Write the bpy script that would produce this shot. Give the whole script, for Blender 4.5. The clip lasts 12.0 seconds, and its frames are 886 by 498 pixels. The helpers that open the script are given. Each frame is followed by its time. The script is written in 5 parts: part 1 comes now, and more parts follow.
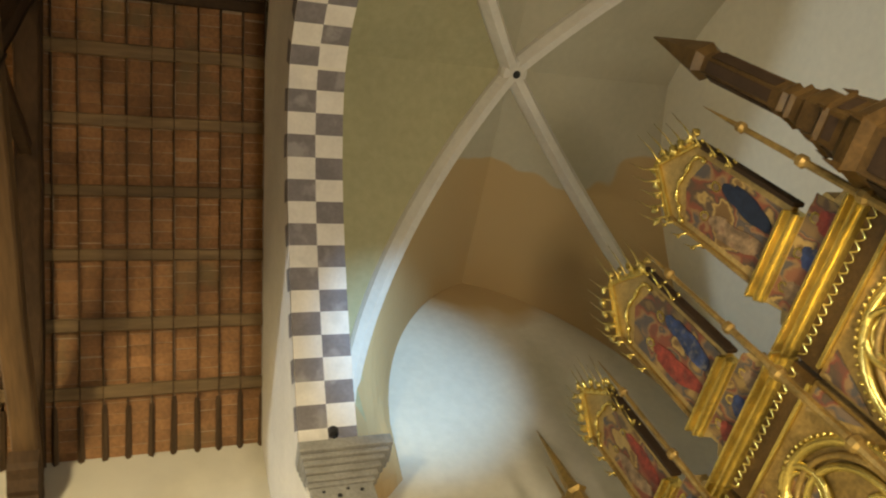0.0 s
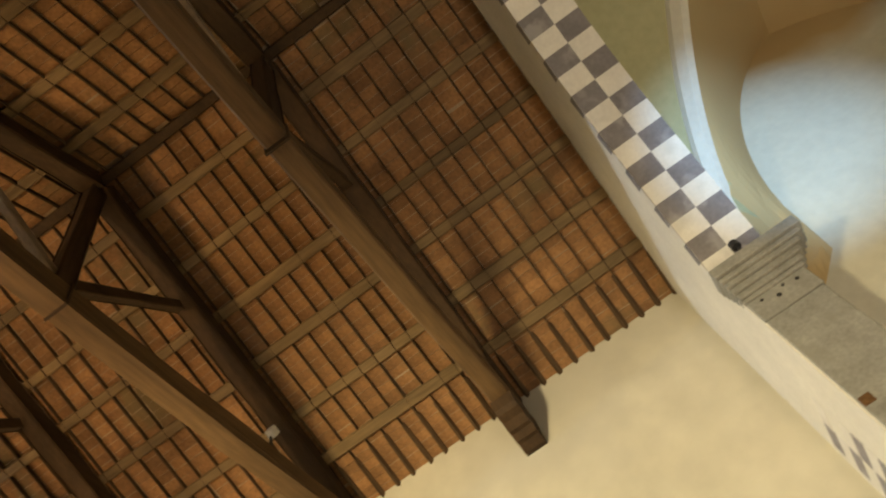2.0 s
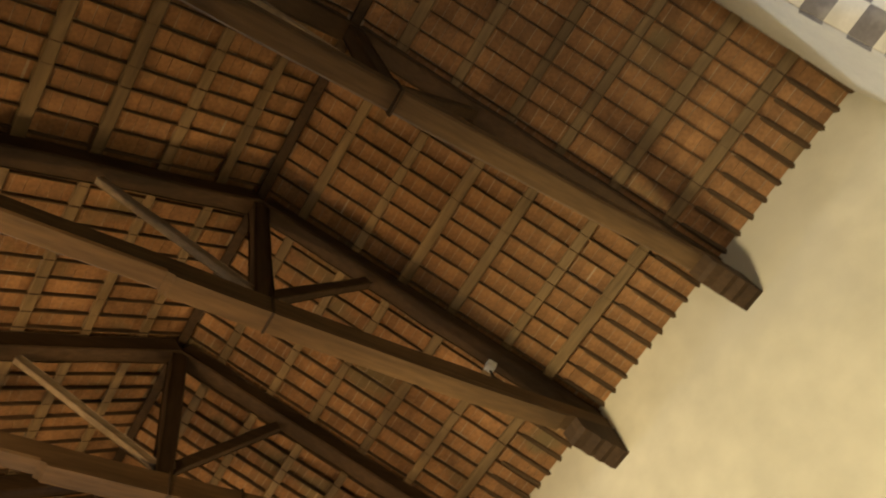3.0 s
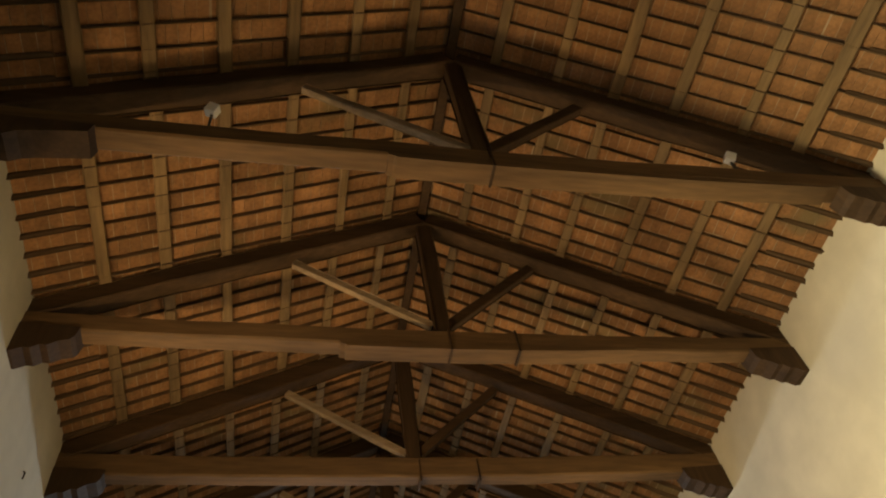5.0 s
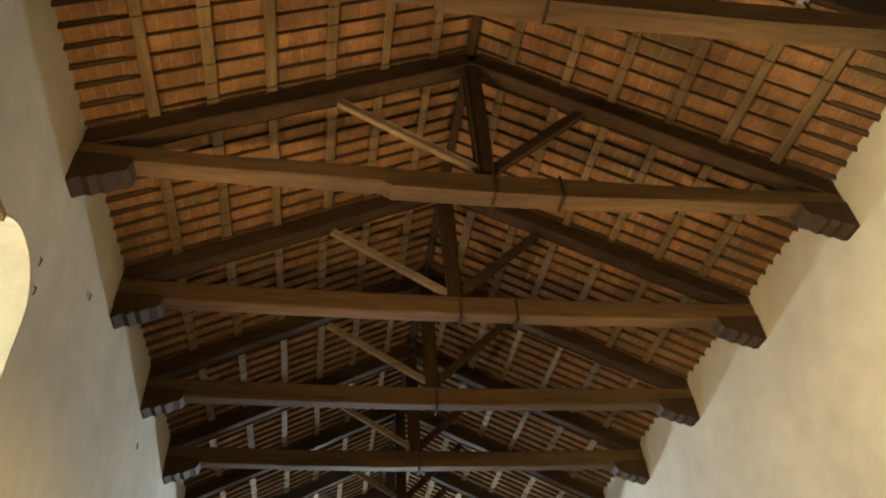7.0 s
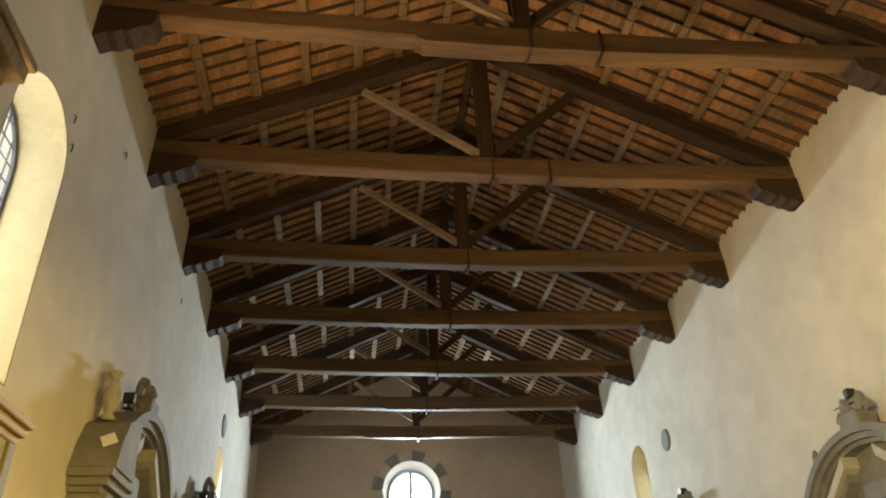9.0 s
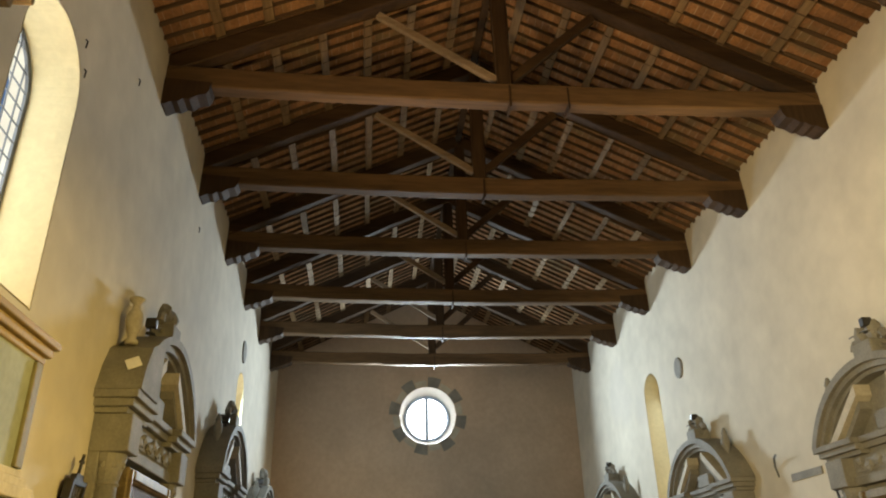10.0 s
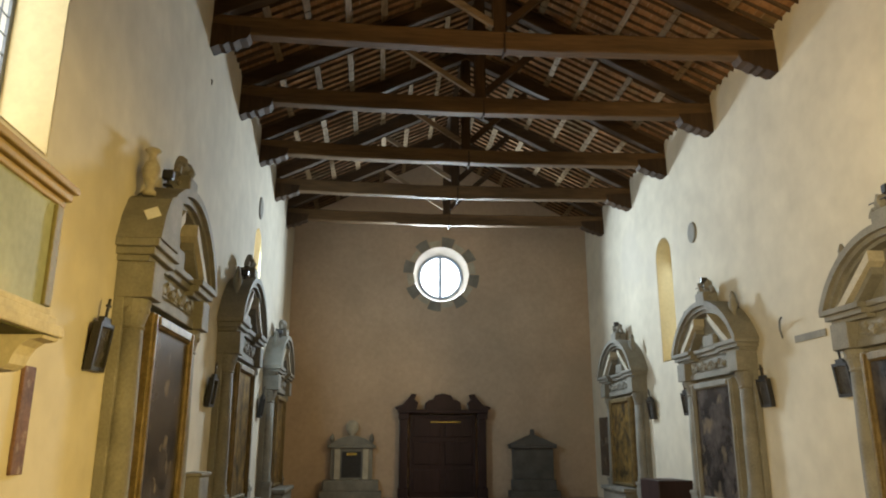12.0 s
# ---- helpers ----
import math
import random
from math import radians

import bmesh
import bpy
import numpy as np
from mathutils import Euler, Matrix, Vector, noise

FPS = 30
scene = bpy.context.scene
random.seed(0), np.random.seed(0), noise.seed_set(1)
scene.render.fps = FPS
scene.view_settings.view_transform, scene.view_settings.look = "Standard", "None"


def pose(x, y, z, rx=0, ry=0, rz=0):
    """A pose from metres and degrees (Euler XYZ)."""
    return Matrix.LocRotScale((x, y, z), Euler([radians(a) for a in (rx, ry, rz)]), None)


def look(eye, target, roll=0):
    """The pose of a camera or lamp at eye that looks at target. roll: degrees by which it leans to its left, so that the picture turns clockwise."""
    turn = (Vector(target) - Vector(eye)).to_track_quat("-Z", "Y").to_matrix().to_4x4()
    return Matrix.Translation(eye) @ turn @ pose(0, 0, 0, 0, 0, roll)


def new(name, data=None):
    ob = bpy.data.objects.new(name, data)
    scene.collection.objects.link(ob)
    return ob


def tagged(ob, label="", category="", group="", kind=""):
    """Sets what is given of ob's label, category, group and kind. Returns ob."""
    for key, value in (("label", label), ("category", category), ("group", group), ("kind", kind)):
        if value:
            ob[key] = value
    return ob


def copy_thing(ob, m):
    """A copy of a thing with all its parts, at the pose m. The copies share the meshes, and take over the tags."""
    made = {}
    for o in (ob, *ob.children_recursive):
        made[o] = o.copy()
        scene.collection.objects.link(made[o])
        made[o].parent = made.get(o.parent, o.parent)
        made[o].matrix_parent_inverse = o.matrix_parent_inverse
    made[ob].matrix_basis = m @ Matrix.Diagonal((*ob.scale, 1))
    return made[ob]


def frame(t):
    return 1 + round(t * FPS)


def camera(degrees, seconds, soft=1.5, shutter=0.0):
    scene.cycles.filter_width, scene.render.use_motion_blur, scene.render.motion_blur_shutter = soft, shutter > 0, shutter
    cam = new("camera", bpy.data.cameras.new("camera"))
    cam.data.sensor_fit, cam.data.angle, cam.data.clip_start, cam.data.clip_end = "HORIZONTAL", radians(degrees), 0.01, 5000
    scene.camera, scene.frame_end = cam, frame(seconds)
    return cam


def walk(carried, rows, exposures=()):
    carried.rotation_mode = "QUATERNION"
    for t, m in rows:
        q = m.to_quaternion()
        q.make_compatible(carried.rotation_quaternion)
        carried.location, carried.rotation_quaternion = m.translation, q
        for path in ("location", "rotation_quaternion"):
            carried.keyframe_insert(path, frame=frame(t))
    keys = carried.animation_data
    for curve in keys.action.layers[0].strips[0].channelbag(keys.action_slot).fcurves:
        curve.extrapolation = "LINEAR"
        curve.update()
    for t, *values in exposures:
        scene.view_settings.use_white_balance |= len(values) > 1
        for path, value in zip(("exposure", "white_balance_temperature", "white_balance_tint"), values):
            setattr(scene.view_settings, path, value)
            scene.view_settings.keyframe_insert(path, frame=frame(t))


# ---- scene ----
cam = camera(62.2, 12.0, soft=2.0, shutter=0.2)
PATH = [
    (0, (-2.038, 5.675, 1.78), (-1.118, 4.93, 3.392), -33.2),
    (0.5, (-2.03, 5.683, 1.786), (-1.061, 5.13, 3.446), -33.8),
    (1, (-2.022, 5.69, 1.792), (-1.006, 5.361, 3.483), -32.0),
    (1.5, (-2.014, 5.698, 1.798), (-0.967, 5.594, 3.499), -30.7),
    (2, (-2.006, 5.705, 1.804), (-0.97, 5.861, 3.507), -28.4),
    (2.5, (-1.998, 5.713, 1.81), (-1.026, 6.1, 3.514), -27.8),
    (3, (-1.99, 5.721, 1.816), (-1.138, 6.321, 3.522), -26.0),
    (3.5, (-1.982, 5.728, 1.822), (-1.298, 6.518, 3.527), -21.7),
    (5.5, (-1.95, 5.758, 1.845), (-1.585, 7.009, 3.362), -9.7),
    (6, (-1.953, 5.776, 1.831), (-1.608, 7.107, 3.284), -7.8),
    (6.5, (-1.956, 5.794, 1.817), (-1.634, 7.2, 3.203), -6.1),
    (7, (-1.959, 5.812, 1.803), (-1.659, 7.293, 3.113), -4.7),
    (9, (-1.971, 5.884, 1.746), (-1.74, 7.588, 2.768), -2.3),
    (9.5, (-1.974, 5.902, 1.732), (-1.765, 7.653, 2.676), -1.9),
    (10, (-1.977, 5.92, 1.717), (-1.783, 7.717, 2.576), -1.5),
    (10.5, (-1.979, 5.939, 1.703), (-1.796, 7.775, 2.473), -1.0),
    (11, (-1.982, 5.957, 1.689), (-1.809, 7.829, 2.37), -0.6),
    (11.5, (-1.985, 5.975, 1.675), (-1.819, 7.876, 2.271), -0.3),
    (12, (-1.988, 5.993, 1.66), (-1.826, 7.919, 2.171), 0.1),
]
EXPOSURES = [(0.0, 0.0), (1.8, 0.0), (2.6, -0.12), (3.5, -0.24), (5.5, -0.3), (6.2, -0.24), (7.0, -0.08), (9.0, -0.05), (12.0, -0.03)]
walk(cam, [(t, look(eye, target, roll)) for t, eye, target, roll in PATH], EXPOSURES)

# ---- world and lights ----
world = bpy.data.worlds.new("sky")
scene.world = world
world.use_nodes = True
wn = world.node_tree
sky = wn.nodes.new("ShaderNodeTexSky")
sky.sky_type, sky.sun_disc = "NISHITA", False
sky.sun_elevation, sky.sun_rotation = radians(35), radians(200)
wn.links.new(sky.outputs["Color"], wn.nodes["Background"].inputs["Color"])
wn.nodes["Background"].inputs["Strength"].default_value = 0.1


def lamp(name, kind, at, to, power, colour, size=0.3, size_y=None, cone=None, blend=0.6):
    data = bpy.data.lights.new(name, kind)
    data.energy, data.color = power, colour
    if kind == "AREA":
        data.shape = "RECTANGLE" if size_y else "DISK"
        data.size = size
        if size_y:
            data.size_y = size_y
    else:
        data.shadow_soft_size = size
    if cone:
        data.spot_size, data.spot_blend = radians(cone), blend
    ob = new(name, data)
    ob.matrix_world = look(at, to)
    return ob


DAY, COOL, WARM, AMBER = (0.74, 0.88, 1.0), (0.36, 0.66, 1.0), (1.0, 0.82, 0.45), (1.0, 0.66, 0.29)
FACADE_Y = 30.3
rose_light = lamp("rose_daylight", "AREA", (0, FACADE_Y + 0.03, 7.23), (0, 8, 4.7), 1000, (0.76, 0.90, 1.0), 1.7)
rose_light.data.spread = radians(142)
lamp("window_daylight", "AREA", (-5.66, 11.75, 5.4), (0, 11.75, 4.6), 15, DAY, 1.1, 2.4)
lamp("window_daylight", "AREA", (-5.02, 23.4, 5.0), (0, 24.2, 4.8), 190, (0.62, 0.84, 1.0), 0.9, 2.4)
lamp("window_daylight", "AREA", (5.66, 23.4, 5.0), (0, 23.4, 4.0), 16, DAY, 0.9, 2.4)
# Unseen cool spot, added for the bluish patch on the chancel wall.
lamp("chancel_cool_spot", "SPOT", (-2.95, 3.0, 4.8), (3.7, 2.72, 8.5), 2600, COOL, 0.05, cone=28, blend=1.0)
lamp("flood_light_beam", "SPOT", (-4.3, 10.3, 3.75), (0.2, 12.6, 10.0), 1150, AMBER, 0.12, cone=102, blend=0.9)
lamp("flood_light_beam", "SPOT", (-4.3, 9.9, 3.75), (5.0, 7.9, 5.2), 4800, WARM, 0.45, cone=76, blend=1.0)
# Two unseen warm lamps, added to brighten the altarpiece and the vault.
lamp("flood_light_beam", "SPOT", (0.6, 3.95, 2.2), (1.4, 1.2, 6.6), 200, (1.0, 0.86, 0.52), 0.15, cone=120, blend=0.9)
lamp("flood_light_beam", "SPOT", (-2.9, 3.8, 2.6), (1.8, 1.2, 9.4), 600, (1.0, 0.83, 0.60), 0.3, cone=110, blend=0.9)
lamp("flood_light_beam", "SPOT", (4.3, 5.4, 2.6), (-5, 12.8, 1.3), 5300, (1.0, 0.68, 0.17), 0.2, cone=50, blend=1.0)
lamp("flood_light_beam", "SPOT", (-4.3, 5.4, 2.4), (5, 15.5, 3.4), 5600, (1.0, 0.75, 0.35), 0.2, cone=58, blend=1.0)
# Added to brighten the lower facade, set near a pediment spotlight.
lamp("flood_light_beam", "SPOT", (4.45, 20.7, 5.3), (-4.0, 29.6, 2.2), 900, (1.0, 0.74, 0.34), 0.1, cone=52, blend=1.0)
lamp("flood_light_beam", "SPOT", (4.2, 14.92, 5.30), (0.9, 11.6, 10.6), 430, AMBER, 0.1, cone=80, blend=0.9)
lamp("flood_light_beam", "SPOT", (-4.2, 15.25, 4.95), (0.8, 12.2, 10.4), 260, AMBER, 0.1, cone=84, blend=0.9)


# ---- materials ----
def mat(name, base, rough=0.8, metal=0.0, vary=0.25, scale=3.0, fine=40.0, bump=0.15, bump_dist=0.01, second=None, stain=None, random_by=None, spec=0.4, spread=(0.68, 1.25)):
    """A node material: base colour broken by a large and a fine noise, optional second colour in patches, relief from both noises."""
    m = bpy.data.materials.new(name)
    m.use_nodes = True
    n, l = m.node_tree.nodes, m.node_tree.links
    p = n["Principled BSDF"]
    p.inputs["Roughness"].default_value, p.inputs["Metallic"].default_value = rough, metal
    p.inputs["Specular IOR Level"].default_value = spec
    tc = n.new("ShaderNodeTexCoord")
    big, small = n.new("ShaderNodeTexNoise"), n.new("ShaderNodeTexNoise")
    for node, sc, det in ((big, scale, 5.0), (small, fine, 4.0)):
        node.inputs["Scale"].default_value, node.inputs["Detail"].default_value = sc, det
        l.new(tc.outputs["Object"], node.inputs["Vector"])
    ramp = n.new("ShaderNodeValToRGB")
    ramp.color_ramp.elements[0].position, ramp.color_ramp.elements[1].position = 0.35, 0.68
    dark = tuple(c * (1 - vary) for c in base)
    ramp.color_ramp.elements[0].color = (*(second or dark), 1)
    ramp.color_ramp.elements[1].color = (*base, 1)
    l.new(big.outputs["Fac"], ramp.inputs["Fac"])
    mix = n.new("ShaderNodeMix")
    mix.data_type, mix.blend_type = "RGBA", "MULTIPLY"
    mix.inputs["Factor"].default_value = min(1.0, vary * 2.0)
    grain = n.new("ShaderNodeValToRGB")
    grain.color_ramp.elements[0].position, grain.color_ramp.elements[1].position = 0.3, 0.7
    grain.color_ramp.elements[0].color, grain.color_ramp.elements[1].color = (0.6, 0.6, 0.6, 1), (1, 1, 1, 1)
    l.new(small.outputs["Fac"], grain.inputs["Fac"])
    l.new(ramp.outputs["Color"], mix.inputs["A"])
    l.new(grain.outputs["Color"], mix.inputs["B"])
    out = mix.outputs["Result"]
    if random_by:
        info = n.new("ShaderNodeObjectInfo") if random_by == "object" else n.new("ShaderNodeNewGeometry")
        hsv = n.new("ShaderNodeHueSaturation")
        rng = n.new("ShaderNodeMapRange")
        rng.inputs["To Min"].default_value, rng.inputs["To Max"].default_value = spread
        l.new(info.outputs["Random" if random_by == "object" else "Random Per Island"], rng.inputs["Value"])
        l.new(rng.outputs["Result"], hsv.inputs["Value"])
        l.new(out, hsv.inputs["Color"])
        out = hsv.outputs["Color"]
    if stain:
        st = n.new("ShaderNodeTexNoise")
        st.inputs["Scale"].default_value, st.inputs["Detail"].default_value = stain[1], 6.0
        l.new(tc.outputs["Object"], st.inputs["Vector"])
        sr = n.new("ShaderNodeValToRGB")
        sr.color_ramp.elements[0].position, sr.color_ramp.elements[1].position = 0.56, 0.66
        sr.color_ramp.elements[0].color, sr.color_ramp.elements[1].color = (0, 0, 0, 1), (stain[2],) * 3 + (1,)
        l.new(st.outputs["Fac"], sr.inputs["Fac"])
        mx = n.new("ShaderNodeMix")
        mx.data_type = "RGBA"
        l.new(sr.outputs["Color"], mx.inputs["Factor"])
        l.new(out, mx.inputs["A"])
        mx.inputs["B"].default_value = (*stain[0], 1)
        out = mx.outputs["Result"]
    l.new(out, p.inputs["Base Color"])
    add = n.new("ShaderNodeMath")
    add.operation = "ADD"
    l.new(big.outputs["Fac"], add.inputs[0])
    l.new(small.outputs["Fac"], add.inputs[1])
    b = n.new("ShaderNodeBump")
    b.inputs["Strength"].default_value, b.inputs["Distance"].default_value = bump, bump_dist
    l.new(add.outputs["Value"], b.inputs["Height"])
    l.new(b.outputs["Normal"], p.inputs["Normal"])
    return m


def wood(name, base, axis=1, rough=0.75, vary=0.45):
    """Timber with grain drawn out along one axis."""
    m = mat(name, base, rough, vary=vary, scale=2.5, fine=18.0, bump=0.5, bump_dist=0.01, spec=0.25)
    n, l = m.node_tree.nodes, m.node_tree.links
    tc = n["Texture Coordinate"]
    mp = n.new("ShaderNodeMapping")
    sc = [1.0, 1.0, 1.0]
    sc[axis] = 0.12
    mp.inputs["Scale"].default_value = sc
    l.new(tc.outputs["Object"], mp.inputs["Vector"])
    for name_ in ("Noise Texture", "Noise Texture.001"):
        l.new(mp.outputs["Vector"], n[name_].inputs["Vector"])
    return m


PLASTER = mat("nave_plaster", (0.65, 0.605, 0.495), 0.92, vary=0.15, scale=0.7, fine=2.6, bump=0.07, bump_dist=0.03, stain=((0.50, 0.47, 0.41), 0.4, 0.5))
FACADE_PLASTER = mat("facade_plaster", (0.50, 0.38, 0.27), 0.9, vary=0.14, scale=0.6, fine=8.0, bump=0.2, bump_dist=0.03, stain=((0.36, 0.30, 0.22), 0.35, 0.4))
WHITE_PLASTER = mat("arch_plaster", (0.80, 0.76, 0.68), 0.9, vary=0.10, scale=1.5, fine=14.0, bump=0.25, bump_dist=0.02)
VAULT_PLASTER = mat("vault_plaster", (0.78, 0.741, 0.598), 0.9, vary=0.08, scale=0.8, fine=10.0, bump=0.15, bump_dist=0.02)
# Darker olive paints the shade lying on the web behind the arch.
FRONT_WEB = mat("shaded_front_web_plaster", (0.50, 0.47, 0.28), 0.92, vary=0.14, scale=0.7, fine=10.0, bump=0.15, bump_dist=0.02)
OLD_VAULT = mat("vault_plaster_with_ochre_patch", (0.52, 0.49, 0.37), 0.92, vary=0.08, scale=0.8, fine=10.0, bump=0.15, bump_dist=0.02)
REVEAL = mat("yellow_window_reveal", (0.72, 0.60, 0.34), 0.9, vary=0.12, scale=1.2, fine=12.0, bump=0.2, bump_dist=0.02)


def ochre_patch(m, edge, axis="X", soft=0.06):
    """Ochre beyond a ragged line: an old coat, on the wall also painted dimness."""
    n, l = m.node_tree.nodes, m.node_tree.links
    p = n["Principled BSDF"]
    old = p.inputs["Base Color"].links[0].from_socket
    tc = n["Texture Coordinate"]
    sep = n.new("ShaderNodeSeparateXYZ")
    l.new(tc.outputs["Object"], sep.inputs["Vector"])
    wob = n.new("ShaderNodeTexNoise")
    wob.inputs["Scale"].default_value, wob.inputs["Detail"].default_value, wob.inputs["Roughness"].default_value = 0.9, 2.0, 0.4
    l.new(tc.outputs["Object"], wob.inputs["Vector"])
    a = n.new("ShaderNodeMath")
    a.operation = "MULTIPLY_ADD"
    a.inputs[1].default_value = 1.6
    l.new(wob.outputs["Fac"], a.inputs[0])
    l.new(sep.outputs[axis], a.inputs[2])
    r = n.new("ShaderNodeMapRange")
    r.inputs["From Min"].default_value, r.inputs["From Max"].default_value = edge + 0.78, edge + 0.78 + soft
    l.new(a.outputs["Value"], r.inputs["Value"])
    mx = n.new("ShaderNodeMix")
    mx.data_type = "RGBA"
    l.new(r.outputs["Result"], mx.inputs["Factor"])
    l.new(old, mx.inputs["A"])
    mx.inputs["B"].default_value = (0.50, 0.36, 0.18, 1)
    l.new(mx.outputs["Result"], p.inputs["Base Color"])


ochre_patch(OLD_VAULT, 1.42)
# Ochre above 9.75 also paints the wall's dimness over the cool beam.
CHANCEL_WALL = mat("chancel_wall_plaster_ochre_above_beam", (0.70, 0.66, 0.55), 0.9, vary=0.10, scale=0.8, fine=10.0, bump=0.15, bump_dist=0.02)
ochre_patch(CHANCEL_WALL, 9.75, "Z", 0.5)
CHECK_GREY = mat("painted_grey_check", (0.29, 0.265, 0.275), 0.85, vary=0.22, scale=4.0, fine=25.0, bump=0.12, random_by="island", stain=((0.42, 0.40, 0.39), 3.0, 0.5))
CHECK_WHITE = mat("painted_white_check", (0.80, 0.76, 0.70), 0.85, vary=0.10, scale=4.0, fine=25.0, bump=0.12, stain=((0.55, 0.52, 0.47), 3.0, 0.4))
STONE = mat("grey_sandstone", (0.25, 0.24, 0.205), 0.8, vary=0.28, scale=3.0, fine=30.0, bump=0.4, bump_dist=0.01, stain=((0.20, 0.19, 0.16), 2.0, 0.6))
PIETRA = mat("light_grey_sandstone", (0.37, 0.355, 0.32), 0.8, vary=0.28, scale=3.0, fine=30.0, bump=0.4, bump_dist=0.01, stain=((0.24, 0.23, 0.20), 2.5, 0.6))
PALE_STONE = mat("pale_stucco_and_lit_stone", (0.50, 0.46, 0.36), 0.8, vary=0.22, scale=3.0, fine=25.0, bump=0.35, bump_dist=0.01)
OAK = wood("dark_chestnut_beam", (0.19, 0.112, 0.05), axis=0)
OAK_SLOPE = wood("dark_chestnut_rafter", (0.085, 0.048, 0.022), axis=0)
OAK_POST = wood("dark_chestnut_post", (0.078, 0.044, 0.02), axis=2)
PURLIN = wood("brown_purlin", (0.30, 0.20, 0.10), axis=1)
STRUT = wood("pale_strut", (0.42, 0.31, 0.20), axis=0)
TERRA = mat("terracotta_tile", (0.39, 0.20, 0.085), 0.9, vary=0.42, scale=1.5, fine=22.0, bump=0.35, bump_dist=0.01, random_by="object", stain=((0.15, 0.115, 0.055), 1.1, 0.75), spread=(0.84, 1.16))
TERRA_FAR = mat("terracotta_tile_field", (0.39, 0.20, 0.085), 0.9, vary=0.42, scale=1.5, fine=22.0, bump=0.35, bump_dist=0.01, random_by="island", stain=((0.15, 0.115, 0.055), 1.1, 0.75), spread=(0.84, 1.16))
TERRA_DARK = mat("dark_cover_layer", (0.05, 0.03, 0.018), 0.95, vary=0.3)
FLOOR = mat("brick_paving", (0.33, 0.20, 0.12), 0.6, vary=0.3, scale=2.0, fine=20.0)
GOLD = mat("gilded_wood", (0.90, 0.68, 0.17), 0.27, 0.8, vary=0.35, scale=6.0, fine=45.0, bump=0.5, bump_dist=0.006)
OLD_GOLD = mat("worn_gilding", (0.50, 0.32, 0.09), 0.42, 0.6, vary=0.45, scale=6.0, fine=40.0, bump=0.5, bump_dist=0.006)
GILT_GROUND = mat("gold_leaf_ground", (0.58, 0.40, 0.13), 0.5, 0.4, vary=0.4, scale=5.0, fine=30.0, bump=0.25)
DARK_PAINT = mat("dark_oil_painting", (0.11, 0.095, 0.09), 0.25, vary=0.6, scale=2.2, fine=9.0, bump=0.08, second=(0.022, 0.02, 0.02), stain=((0.20, 0.16, 0.11), 2.6, 0.7))
RUST = mat("rusty_iron", (0.20, 0.10, 0.035), 0.8, 0.2, vary=0.4, scale=20.0, fine=90.0)
BOARD_WOOD = mat("weathered_red_board", (0.24, 0.13, 0.085), 0.75, vary=0.45, scale=5.0, fine=30.0, bump=0.4, stain=((0.36, 0.28, 0.20), 7.0, 0.6))
DARK_WOOD = wood("dark_walnut", (0.046, 0.023, 0.021), axis=2, rough=0.5)
BLACK = mat("black_frame", (0.03, 0.028, 0.026), 0.45, vary=0.3, scale=8.0, fine=40.0)
SMOKED = mat("dark_station_panel", (0.09, 0.085, 0.08), 0.25, vary=0.5, scale=7.0, fine=30.0)
CASE_WOOD = wood("tan_case_wood", (0.34, 0.255, 0.14), axis=2, rough=0.6)
LOFT_PAINT = mat("sage_painted_panel", (0.30, 0.33, 0.25), 0.7, vary=0.2, scale=2.0, fine=18.0, stain=((0.35, 0.34, 0.24), 2.0, 0.5))
OLIVE_TRIM = mat("olive_painted_stile", (0.20, 0.18, 0.08), 0.65, vary=0.25, scale=3.0, fine=25.0)
GREEN_SOFFIT = mat("dark_green_soffit", (0.09, 0.09, 0.03), 0.8, vary=0.25, scale=3.0, fine=20.0)
LOFT_TRIM = mat("ochre_painted_trim", (0.34, 0.25, 0.10), 0.6, vary=0.2, scale=3.0, fine=25.0)
WHITE_BOX = mat("white_enamel", (0.86, 0.86, 0.84), 0.5, vary=0.08)
LEAD = mat("grey_window_frame", (0.16, 0.17, 0.18), 0.6, vary=0.2)
# Light blue base paints the daylight's bloom over the backlit frame.
PALE_FRAME = mat("bloom_tinted_window_frame", (0.50, 0.62, 0.80), 0.5, vary=0.15)
RED = mat("vermilion_paint", (0.36, 0.06, 0.03), 0.55, vary=0.65, scale=13.0, stain=((0.16, 0.05, 0.03), 16.0, 0.6))
BLUE = mat("ultramarine_paint", (0.05, 0.075, 0.17), 0.5, vary=0.7, scale=13.0, stain=((0.20, 0.17, 0.12), 16.0, 0.5))
NAVY = mat("dark_mantle_paint", (0.018, 0.026, 0.045), 0.5, vary=0.4, scale=8.0)
PALE = mat("ochre_pink_paint", (0.36, 0.23, 0.11), 0.6, vary=0.6, scale=13.0, stain=((0.14, 0.06, 0.03), 15.0, 0.6))
PAINT_GILT = mat("gilt_relief_and_glint_panel", (0.55, 0.36, 0.11), 0.35, 0.6, vary=0.5, scale=4.0, fine=14.0, bump=0.6, bump_dist=0.02, second=(0.05, 0.04, 0.03))


